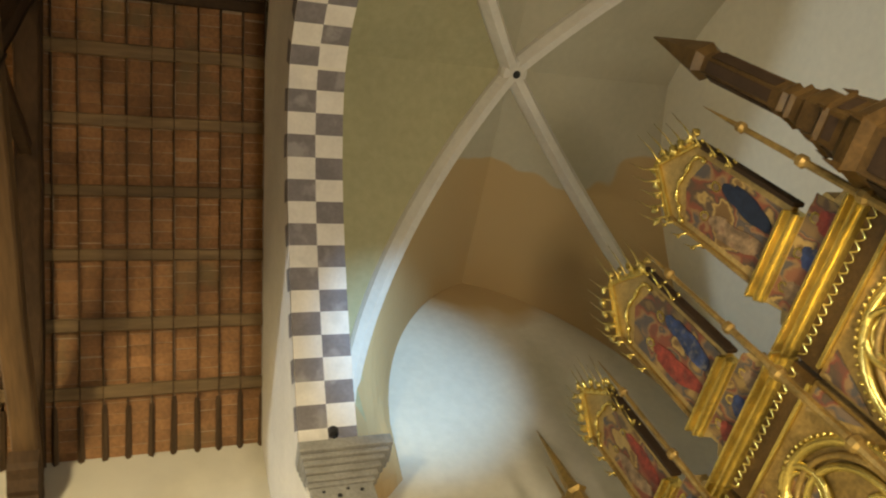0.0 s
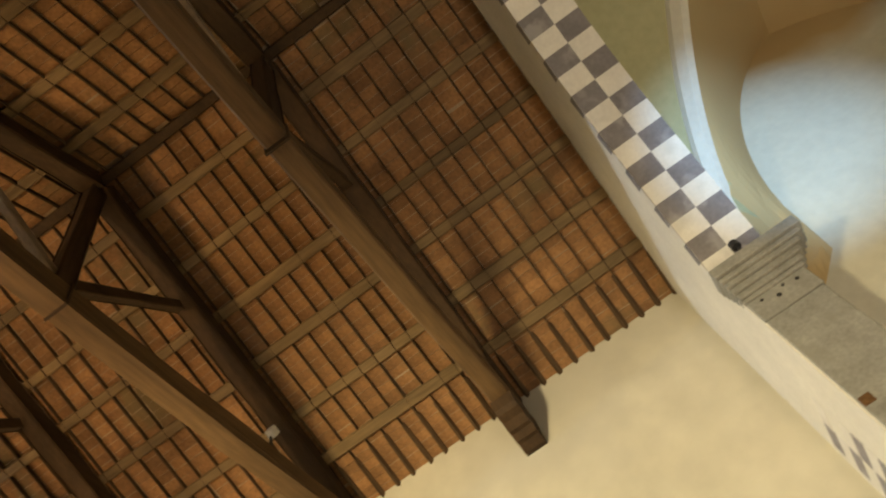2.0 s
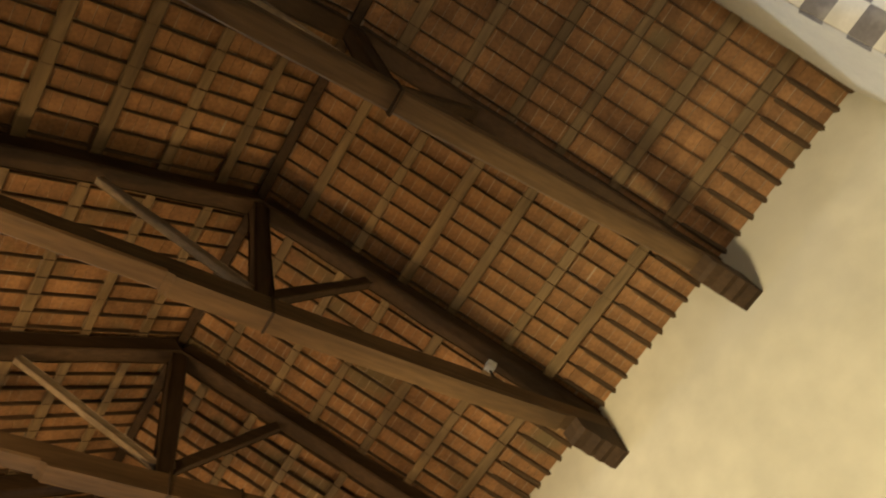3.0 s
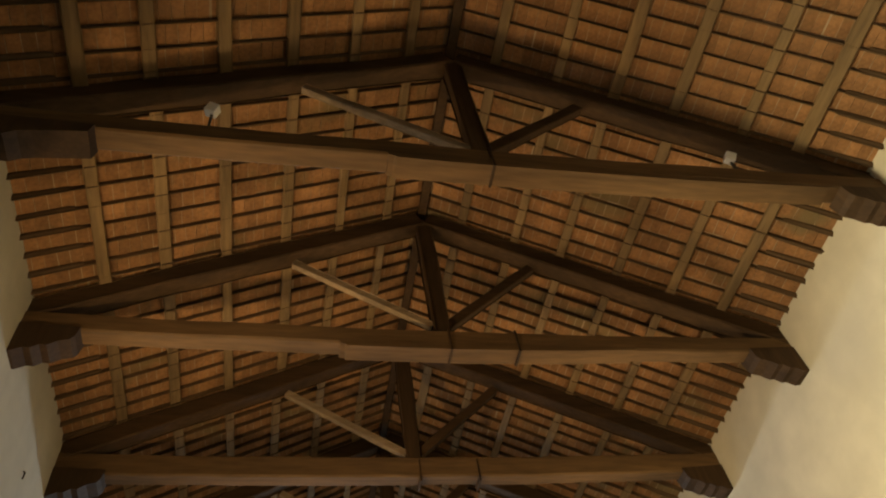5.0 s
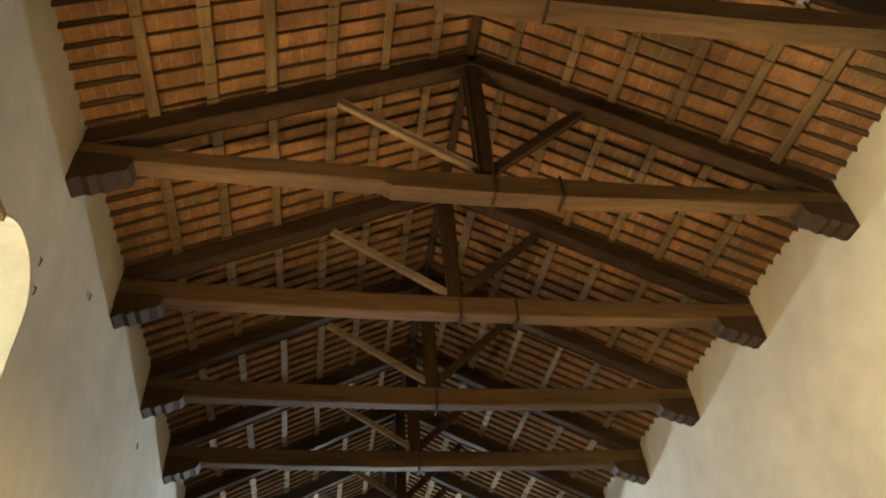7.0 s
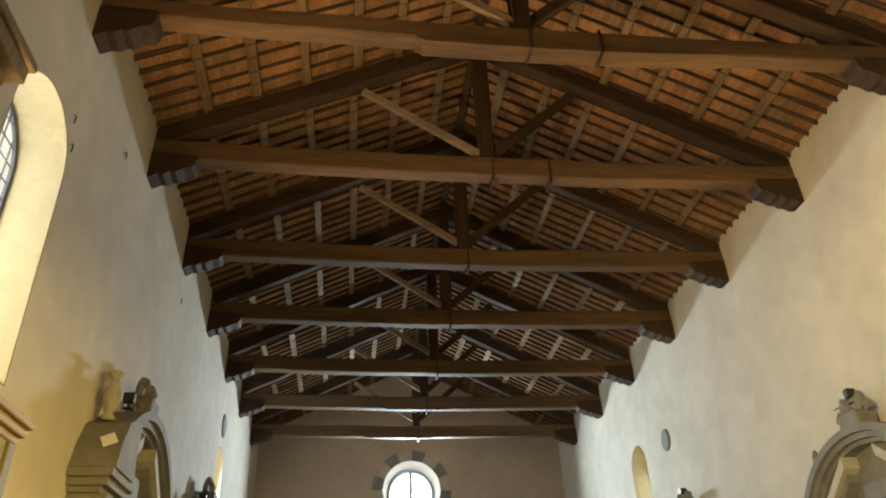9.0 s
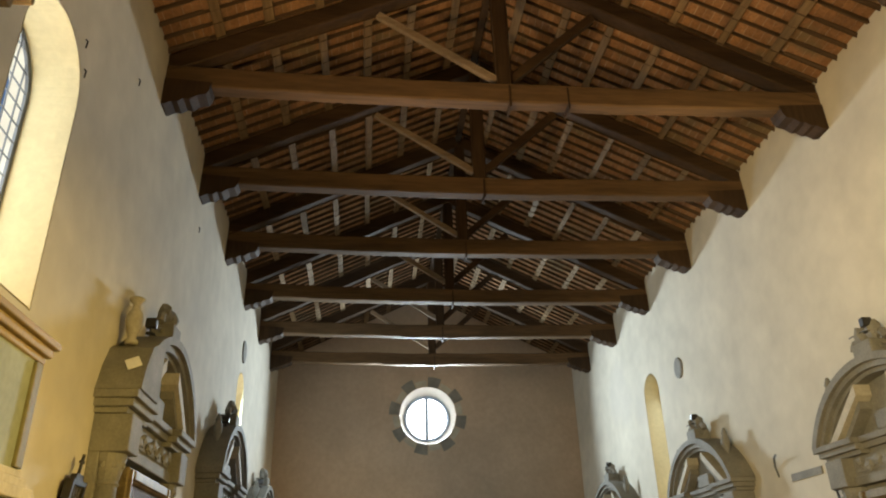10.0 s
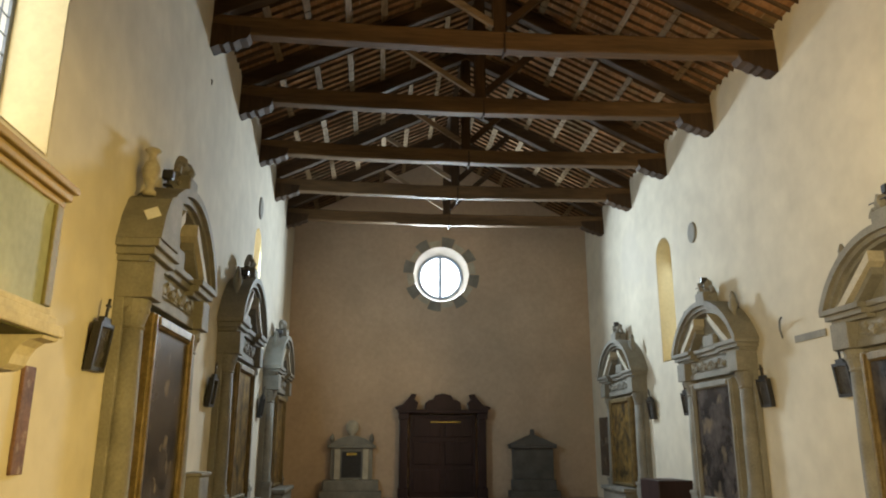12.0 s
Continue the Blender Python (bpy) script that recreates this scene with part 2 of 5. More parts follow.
def painted_panel(name, scale, colours, seed):
    """Tempera painting: soft irregular fields of a few colours on a gold ground."""
    m = mat(name, (0.5, 0.34, 0.12), 0.45, 0.1, vary=0.2, scale=5.0, fine=40.0, bump=0.15)
    n, l = m.node_tree.nodes, m.node_tree.links
    p = n["Principled BSDF"]
    tc = n["Texture Coordinate"]
    mp = n.new("ShaderNodeMapping")
    mp.inputs["Location"].default_value = (seed * 3.1, 0.0, seed * 1.7)
    mp.inputs["Scale"].default_value = (1.5, 1.0, 1.0)
    l.new(tc.outputs["Object"], mp.inputs["Vector"])
    nz = n.new("ShaderNodeTexNoise")
    nz.inputs["Scale"].default_value, nz.inputs["Detail"].default_value = scale * 0.8, 3.0
    l.new(mp.outputs["Vector"], nz.inputs["Vector"])
    ad = n.new("ShaderNodeMix")
    ad.data_type = "VECTOR"
    ad.inputs["Factor"].default_value = 0.16
    l.new(mp.outputs["Vector"], ad.inputs["A"])
    l.new(nz.outputs["Color"], ad.inputs["B"])
    vo = n.new("ShaderNodeTexVoronoi")
    vo.feature = "SMOOTH_F1"
    vo.inputs["Smoothness"].default_value = 0.9
    vo.inputs["Scale"].default_value = scale
    l.new(ad.outputs["Result"], vo.inputs["Vector"])
    rp = n.new("ShaderNodeValToRGB")
    rp.color_ramp.interpolation = "EASE"
    el = rp.color_ramp.elements
    for k, c in enumerate(colours):
        e = el[k] if k < 2 else el.new(k / len(colours))
        e.position, e.color = k / len(colours), (*c, 1)
    sp = n.new("ShaderNodeSeparateColor")
    l.new(vo.outputs["Color"], sp.inputs["Color"])
    l.new(sp.outputs["Red"], rp.inputs["Fac"])
    l.new(rp.outputs["Color"], p.inputs["Base Color"])
    return m


TEMPERA = [painted_panel("tempera_panel_" + w, 7.0 + 1.0 * k, ((0.36, 0.23, 0.07), (0.20, 0.12, 0.045), (0.08, 0.07, 0.06), (0.26, 0.15, 0.06), (0.20, 0.06, 0.03), (0.09, 0.06, 0.035), (0.40, 0.26, 0.08), (0.16, 0.09, 0.03)), k + 1) for k, w in enumerate(("one", "two", "three"))]
BATTEN = wood("dark_batten", (0.13, 0.08, 0.042), axis=0)
MORTAR = mat("pale_mortar", (0.46, 0.34, 0.22), 0.95, vary=0.3)
DARK_STONE = mat("dark_grey_stone", (0.13, 0.12, 0.105), 0.75, vary=0.3, scale=3.0, fine=30.0, bump=0.4)
DARK_BROWN = mat("shaded_side_and_recess_wood", (0.045, 0.026, 0.012), 0.8, vary=0.3, spec=0.15)
BROWN = mat("carved_brown_wood", (0.15, 0.083, 0.022), 0.42, 0.45, vary=0.4, scale=7.0, fine=45.0, bump=0.5, bump_dist=0.006)


# ---- mesh helpers ----
def box(bm, x0, x1, y0, y1, z0, z1, bev=0.0):
    m = Matrix.Translation(((x0 + x1) / 2, (y0 + y1) / 2, (z0 + z1) / 2)) @ Matrix.Diagonal((abs(x1 - x0), abs(y1 - y0), abs(z1 - z0), 1))
    vs = bmesh.ops.create_cube(bm, size=1, matrix=m)["verts"]
    if bev:
        es = list({e for v in vs for e in v.link_edges})
        bmesh.ops.bevel(bm, geom=es, offset=bev, segments=2, affect="EDGES", profile=0.5)
    return bm


def prism(bm, profile, a0, a1, axis="y"):
    """A polygon swept along one axis. Profile pairs: axis y -> (x, z), axis x -> (y, z), axis z -> (x, y)."""
    def at(p, a):
        return {"y": (p[0], a, p[1]), "x": (a, p[0], p[1]), "z": (p[0], p[1], a)}[axis]
    lo, hi = [bm.verts.new(at(p, a0)) for p in profile], [bm.verts.new(at(p, a1)) for p in profile]
    n = len(profile)
    fs = [bm.faces.new(lo), bm.faces.new(list(reversed(hi)))]
    for i in range(n):
        fs.append(bm.faces.new((lo[i], hi[i], hi[(i + 1) % n], lo[(i + 1) % n])))
    bmesh.ops.recalc_face_normals(bm, faces=fs)
    return bm


def beam(bm, a, b, w, d, up=(0, 0, 1), bev=0.012, wave=0.0, cuts=0):
    """A squared timber from a to b, w across and d deep (along up), a little uneven along its length."""
    a, b = Vector(a), Vector(b)
    ahead = (b - a).normalized()
    side = ahead.cross(Vector(up)).normalized()
    top = side.cross(ahead)
    rings, n = [], cuts + 2
    for i in range(n):
        f = i / (n - 1)
        c = a.lerp(b, f)
        k = 1 + random.uniform(-wave, wave)
        off = side * random.uniform(-wave, wave) * w * 0.5 + top * random.uniform(-wave, wave) * d * 0.3
        ring = []
        for sx, sz in ((-1, -1), (1, -1), (1, 1), (-1, 1)):
            for ex, ez in ((1, 0), (0, 1)) if sx * sz > 0 else ((0, 1), (1, 0)):
                ring.append(bm.verts.new(c + off + side * sx * (w / 2 * k - bev * ex) + top * sz * (d / 2 * k - bev * ez)))
        rings.append(ring)
    fs = []
    for r, s in zip(rings, rings[1:]):
        for i in range(8):
            fs.append(bm.faces.new((r[i], r[(i + 1) % 8], s[(i + 1) % 8], s[i])))
    fs += [bm.faces.new(rings[0]), bm.faces.new(rings[-1])]
    bmesh.ops.recalc_face_normals(bm, faces=fs)
    return bm


def lathe(bm, at, rings, n=14, squash=1.0):
    """A turned form about a vertical axis at a point: rings of (radius, height)."""
    x, y, z = at
    made = []
    for r, h in rings:
        made.append([bm.verts.new((x + r * math.cos(2 * math.pi * i / n), y + squash * r * math.sin(2 * math.pi * i / n), z + h)) for i in range(n)])
    fs = []
    for a, b in zip(made, made[1:]):
        for i in range(n):
            fs.append(bm.faces.new((a[i], a[(i + 1) % n], b[(i + 1) % n], b[i])))
    fs += [bm.faces.new(made[0]), bm.faces.new(made[-1])]
    bmesh.ops.recalc_face_normals(bm, faces=fs)
    return bm


def tube(bm, pts, r, n=8, close=False):
    """A round rod along points."""
    pts = [Vector(p) for p in pts]
    rings = []
    for i, p in enumerate(pts):
        q0, q1 = (pts[i - 1], pts[(i + 1) % len(pts)]) if close else (pts[max(i - 1, 0)], pts[min(i + 1, len(pts) - 1)])
        t = (q1 - q0).normalized()
        u = t.orthogonal().normalized() if abs(t.y) > 0.9 else t.cross(Vector((0, 1, 0))).normalized()
        v = t.cross(u)
        rr = r(i / (len(pts) - 1)) if callable(r) else r
        rings.append([bm.verts.new(p + (u * math.cos(2 * math.pi * k / n) + v * math.sin(2 * math.pi * k / n)) * rr) for k in range(n)])
    fs = []
    pairs = list(zip(rings, rings[1:])) + ([(rings[-1], rings[0])] if close else [])
    for a, b in pairs:
        for k in range(n):
            fs.append(bm.faces.new((a[k], a[(k + 1) % n], b[(k + 1) % n], b[k])))
    if not close:
        fs += [bm.faces.new(rings[0]), bm.faces.new(rings[-1])]
    bmesh.ops.recalc_face_normals(bm, faces=fs)
    return bm


def blob(bm, at, r, sx=1.0, sy=1.0, sz=1.0, rough=0.0, sub=2):
    """A rounded lump with an uneven skin."""
    vs = bmesh.ops.create_icosphere(bm, subdivisions=sub, radius=1, matrix=Matrix())["verts"]
    for v in vs:
        k = 1 + rough * noise.noise(v.co * 2.3 + Vector(at) * 3.1)
        v.co = Vector((at[0] + v.co.x * r * sx * k, at[1] + v.co.y * r * sy * k, at[2] + v.co.z * r * sz * k))
    return bm


def finish(name, bm, material, smooth=False):
    me = bpy.data.meshes.new(name)
    bm.to_mesh(me)
    bm.free()
    for m in material if isinstance(material, (list, tuple)) else [material]:
        me.materials.append(m)
    if smooth:
        me.polygons.foreach_set("use_smooth", [True] * len(me.polygons))
    return new(name, me)


def part(name, bm, material, parent, label="", smooth=False):
    ob = finish(name, bm, material, smooth)
    ob.parent = parent
    ob.matrix_parent_inverse = parent.matrix_world.inverted()
    return tagged(ob, label) if label else ob


def thing(name, at, label, category, group="", kind=""):
    ob = new(name)
    ob.empty_display_size = 0.1
    ob.matrix_world = Matrix.Translation(at)
    return tagged(ob, label, category, group, kind)


def setting(name, bm, material, label, category, smooth=False):
    return tagged(finish(name, bm, material, smooth), label, category, kind="structure")


B = bmesh.new


def wall_sheet(bm, place, u0, u1, low, top, w0, w1, openings, step=0.5):
    """A thick wall between u0 and u1 from low to top(u), pierced by openings (ua, ub, lo(u), hi(u)). place(u, w, z) sets it in the world."""
    def span(ua, ub, za, zb, n):
        """A solid stretch of wall between two curves."""
        us = [ua + (ub - ua) * i / n for i in range(n + 1)]
        cols = [[bm.verts.new(place(u, w, z)) for w, z in ((w0, za(u)), (w1, za(u)), (w1, zb(u)), (w0, zb(u)))] for u in us]
        fs = []
        for a, b in zip(cols, cols[1:]):
            for i in range(4):
                try:
                    fs.append(bm.faces.new((a[i], a[(i + 1) % 4], b[(i + 1) % 4], b[i])))
                except ValueError:
                    pass
        for c in (cols[0], cols[-1]):
            try:
                fs.append(bm.faces.new(c))
            except ValueError:
                pass
        bmesh.ops.recalc_face_normals(bm, faces=fs)
    def flat(u):
        return low
    cuts = sorted(openings, key=lambda o: o[0])
    at = u0
    for ua, ub, lo, hi in cuts:
        span(at, ua, flat, top, max(1, int((ua - at) / step)))
        if lo(0.5 * (ua + ub)) > low + 0.001:
            span(ua, ub, flat, lo, 28)
        span(ua, ub, hi, top, 28)
        at = ub
    span(at, u1, flat, top, max(1, int((u1 - at) / step)))
    return bm


def arched(ua, ub, sill, spring):
    r, c = (ub - ua) / 2, (ua + ub) / 2
    return ua, ub, (lambda u: sill), (lambda u: spring + math.sqrt(max(0.0, r * r - (u - c) ** 2)))


def roof_under(x):
    return 11.60 - 0.49 * abs(x)


TRUSS_Y = [6.92 + 2.67 * k for k in range(9)]
ARCH_Y, NAVE, WALL_T = 4.3, 5.0, 0.7
WALL_X = {-1: NAVE, 1: NAVE + 0.06}
PURLINS = (0.6, 1.36, 2.09, 2.84, 3.6, 4.3)

# ---- large structure ----
bm = B()
box(bm, -NAVE - 1, NAVE + 1, -3, FACADE_Y + 1, -0.2, 0.0)
setting("floor", bm, FLOOR, "worn reddish brick floor of the nave", "floor")
for side, name, wins in ((-1, "wall_left", [arched(11.1, 12.4, 4.12, 6.35), arched(22.95, 23.95, 3.62, 6.2)]), (1, "wall_right", [arched(22.95, 23.95, 3.62, 6.2)])):
    bm = B()
    wall_sheet(bm, lambda u, w, z: (side * w, u, z), ARCH_Y - 0.6, FACADE_Y + 0.7, 0.0, lambda u: 9.24, WALL_X[side], NAVE + WALL_T, wins)
    setting(name, bm, PLASTER, "cream plastered nave wall, patchy and slightly stained", "wall")
ROSE_Z, ROSE_R = 7.23, 0.95
bm = B()
rose_hole = (-ROSE_R, ROSE_R, lambda u: ROSE_Z - math.sqrt(max(0, ROSE_R ** 2 - u * u)), lambda u: ROSE_Z + math.sqrt(max(0, ROSE_R ** 2 - u * u)))
wall_sheet(bm, lambda u, w, z: (u, w, z), -NAVE, NAVE + 0.058, 0.0, lambda u: roof_under(u) - 0.02, FACADE_Y, FACADE_Y + 0.6, [rose_hole])
setting("wall_facade", bm, FACADE_PLASTER, "brownish plastered inner facade with a gable", "wall")


def arch_line(u):
    return 9.47 - 2.42 * (abs(u) / 3.3) ** 1.6


bm = B()
wall_sheet(bm, lambda u, w, z: (u, w, z), -NAVE, NAVE + 0.058, 0.0, lambda u: roof_under(u) + 0.03, ARCH_Y, ARCH_Y - 0.6, [(-3.3, 3.3, lambda u: 0.0, arch_line)], step=0.4)
setting("wall_chancel_arch", bm, WHITE_PLASTER, "white plastered wall above the pointed chancel arch", "wall")

# ---- chancel arch: painted checks, pilasters and capitals ----
def arch_points(step):
    """Points evenly along the arch from one springing to the other."""
    fine = [(-3.3 + 6.6 * i / 1200, arch_line(-3.3 + 6.6 * i / 1200)) for i in range(1201)]
    total = sum(math.dist(a, b) for a, b in zip(fine, fine[1:]))
    n = round(total / step)
    pts, run, goal = [fine[0]], 0.0, total / n
    for a, b in zip(fine, fine[1:]):
        run += math.dist(a, b)
        if run >= goal * len(pts) - 1e-6:
            pts.append(b)
    return pts[: n + 1]


checks = tagged(new("painted_check_band"), "grey and white painted check band lining the chancel arch", "painted band", kind="structure")
pts = arch_points(0.24)
for i, (a, b) in enumerate(zip(pts, pts[1:])):
    mid = Vector(((a[0] + b[0]) / 2, 0, (a[1] + b[1]) / 2))
    nrm = Vector((-(b[1] - a[1]), 0, b[0] - a[0])).normalized()
    if nrm.z > 0:
        nrm = -nrm
    for row in range(3):
        bm = B()
        def corner(p, w, wob):
            if row < 2:
                return Vector((p[0], ARCH_Y - 0.30 * w, p[1])) + nrm * 0.004
            return Vector((p[0], ARCH_Y + 0.004, p[1])) - nrm * (0.17 * w + wob)
        w0, w1 = (row, row + 1) if row < 2 else (0, 1)
        wa, wb = random.uniform(-0.02, 0.02), random.uniform(-0.02, 0.02)
        vs = [bm.verts.new(corner(a, w0, 0)), bm.verts.new(corner(b, w0, 0)), bm.verts.new(corner(b, w1, wb)), bm.verts.new(corner(a, w1, wa))]
        bm.faces.new(vs)
        part("painted_square", bm, CHECK_GREY if (i + row) % 2 else CHECK_WHITE, checks)


def capital(side):
    """A moulded stone capital on a pilaster shaft, with lamps' holes worn into it."""
    t = thing("pilaster", (side * 3.4, 4.0, 0), "grey sandstone pilaster with a moulded capital under the arch", "pilaster", "arch pilasters", "structure")
    bm = B()
    box(bm, side * 3.28, side * 3.36, 3.69, 4.28, 0.0, 6.3, 0.012)
    part("shaft", bm, PIETRA, t)
    bm = B()
    for z0, z1, out in ((6.305, 6.58, 0.012), (6.58, 6.63, 0.03), (6.63, 6.70, 0.055), (6.70, 6.77, 0.085), (6.77, 6.83, 0.12), (6.83, 6.88, 0.155), (6.88, 6.895, 0.14), (6.895, 7.02, 0.19)):
        box(bm, side * (3.28 - out), side * 3.38, 3.69 - out * 1.5, 4.285 + out * 0.3, z0, z1, 0.012)
    part("capital", bm, PIETRA, t)
    # Flat black discs paint the shade inside small drilled holes.
    for y, z, q in ((3.80, 6.50, 0.022), (3.93, 6.53, 0.018), (4.02, 6.46, 0.026), (4.16, 6.52, 0.018)):
        bm = B()
        lathe(bm, (0, 0, 0), ((q, 0), (q * 0.9, 0.004), (0.001, 0.0045)), 8)
        bm.transform(Matrix.Translation((side * 3.2675, y, z)) @ Matrix.Rotation(-side * math.pi / 2, 4, "Y"))
        part("drilled_hole", bm, BLACK, t)
    bm = B()
    box(bm, side * 3.272, side * 3.285, 4.17, 4.27, 5.13, 5.22, 0.004)
    part("rusty_socket", bm, RUST, t, "small rusty iron socket in the shaft")
    bm = B()
    lathe(bm, (side * 3.17, 3.95, 7.02), ((0.015, 0), (0.015, 0.12), (0.05, 0.13), (0.055, 0.2), (0.02, 0.24)), 10)
    part("spot_lamp", bm, BLACK, t, "small black spot lamp on the capital")
    return t


for side in (1, -1):
    capital(side)

# ---- chancel ----
CX0, CX1, CY0, CY1 = -3.15, 3.75, -1.6, 3.7
SPRING, CROWN = 7.0, 10.83
BOSS = ((CX0 + CX1) / 2, (CY0 + CY1) / 2)


def vault_height(x, y):
    u, v = abs(2 * (x - CX0) / (CX1 - CX0) - 1), abs(2 * (y - CY0) / (CY1 - CY0) - 1)
    def h(q):
        return SPRING + (CROWN - SPRING) * (0.78 * math.sqrt(max(0, 1 - q * q)) + 0.22 * (1 - q))
    if u > v:
        q = v * (1 + 0.26 * (u - v) / (1.001 - v))
        return h(min(1.0, q)) - 2.0 * max(0.0, q - 1.0)
    return h(u)


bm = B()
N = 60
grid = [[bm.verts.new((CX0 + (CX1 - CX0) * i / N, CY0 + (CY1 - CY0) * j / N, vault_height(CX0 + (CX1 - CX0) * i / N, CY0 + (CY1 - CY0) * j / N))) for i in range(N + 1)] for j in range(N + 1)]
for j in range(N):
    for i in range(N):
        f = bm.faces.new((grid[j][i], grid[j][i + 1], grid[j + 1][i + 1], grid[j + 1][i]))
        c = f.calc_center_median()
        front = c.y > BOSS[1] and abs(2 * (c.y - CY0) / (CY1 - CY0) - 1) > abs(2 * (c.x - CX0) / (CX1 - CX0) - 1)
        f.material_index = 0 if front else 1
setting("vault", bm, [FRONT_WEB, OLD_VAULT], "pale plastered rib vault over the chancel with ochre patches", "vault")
for x0, x1, y0, y1 in ((CX1, CX1 + 0.4, CY0 - 0.4, CY1), (CX0 - 0.4, CX0, CY0 - 0.4, CY1), (CX0, CX1, CY0 - 0.4, CY0)):
    bm = B()
    if x0 == CX0 - 0.4:
        # Unseen window opening, added to go with the cool spot.
        wall_sheet(bm, lambda u, w, z: (w, u, z), y0, y1, 0.0, lambda u: 11.2, CX0, CX0 - 0.4, [arched(2.6, 3.4, 4.0, 5.4)])
    else:
        box(bm, x0, x1, y0, y1, 0, 11.2)
    setting("wall_chancel", bm, CHANCEL_WALL if x0 == CX1 else VAULT_PLASTER, "pale plastered chancel wall", "wall")
# Unseen lid, added to close the chancel over the vault.
bm = B()
box(bm, CX0 - 0.4, CX1 + 0.4, CY0 - 0.4, CY1 + 0.6, 11.2, 11.4)
setting("ceiling_chancel", bm, TERRA_DARK, "unseen dark slab closing the chancel above its vault", "ceiling")

ribs = tagged(new("vault_ribs"), "pale moulded ribs meeting at a pierced boss", "vault ribs", kind="structure")
for sx, sy in ((1, 1), (1, -1), (-1, 1), (-1, -1)):
    bm = B()
    n = 26
    ring = []
    ex, ey = (CX1 if sx > 0 else CX0), (CY1 if sy > 0 else CY0)
    side = Vector((ey - BOSS[1], -(ex - BOSS[0]), 0)).normalized()
    for i in range(n + 1):
        f = 0.015 + 0.97 * i / n
        x, y = BOSS[0] + (ex - BOSS[0]) * f, BOSS[1] + (ey - BOSS[1]) * f
        z = vault_height(x, y)
        c = Vector((x, y, z))
        ring.append([bm.verts.new(c + side * a + Vector((0, 0, b))) for a, b in ((-0.12, 0.08), (-0.12, -0.05), (-0.05, -0.19), (0.05, -0.19), (0.12, -0.05), (0.12, 0.08))])
    for a, b in zip(ring, ring[1:]):
        for k in range(5):
            bm.faces.new((a[k], a[k + 1], b[k + 1], b[k]))
    part("rib", bm, WHITE_PLASTER, ribs)
bm = B()
lathe(bm, (BOSS[0], BOSS[1], CROWN - 0.2), ((0.10, 0.0), (0.17, 0.03), (0.2, 0.1), (0.2, 0.2)), 20)
boss = part("boss", bm, WHITE_PLASTER, ribs)
# Flat black disc paints the dark inside the boss's hole.
bm = B()
lathe(bm, (BOSS[0], BOSS[1], CROWN - 0.206), ((0.055, 0.0), (0.055, 0.01)), 16)
part("boss_hole", bm, BLACK, boss, "dark round hole in the boss")

# ---- nave roof: trusses, purlins ----
TIE_DROP = (-0.02, -0.03, 0.0, 0.02, 0.08, 0.04, 0.12, 0.12, 0.12)
SCARFS = {1: (-1.06, 4.2, 0.075, 0.128), 2: (-1.34, 2.6, 0.075, 0.128), 7: (-1.12, 1.37, 0.04, -0.03), 8: (-1.6, 0.9, 0.04, -0.03)}


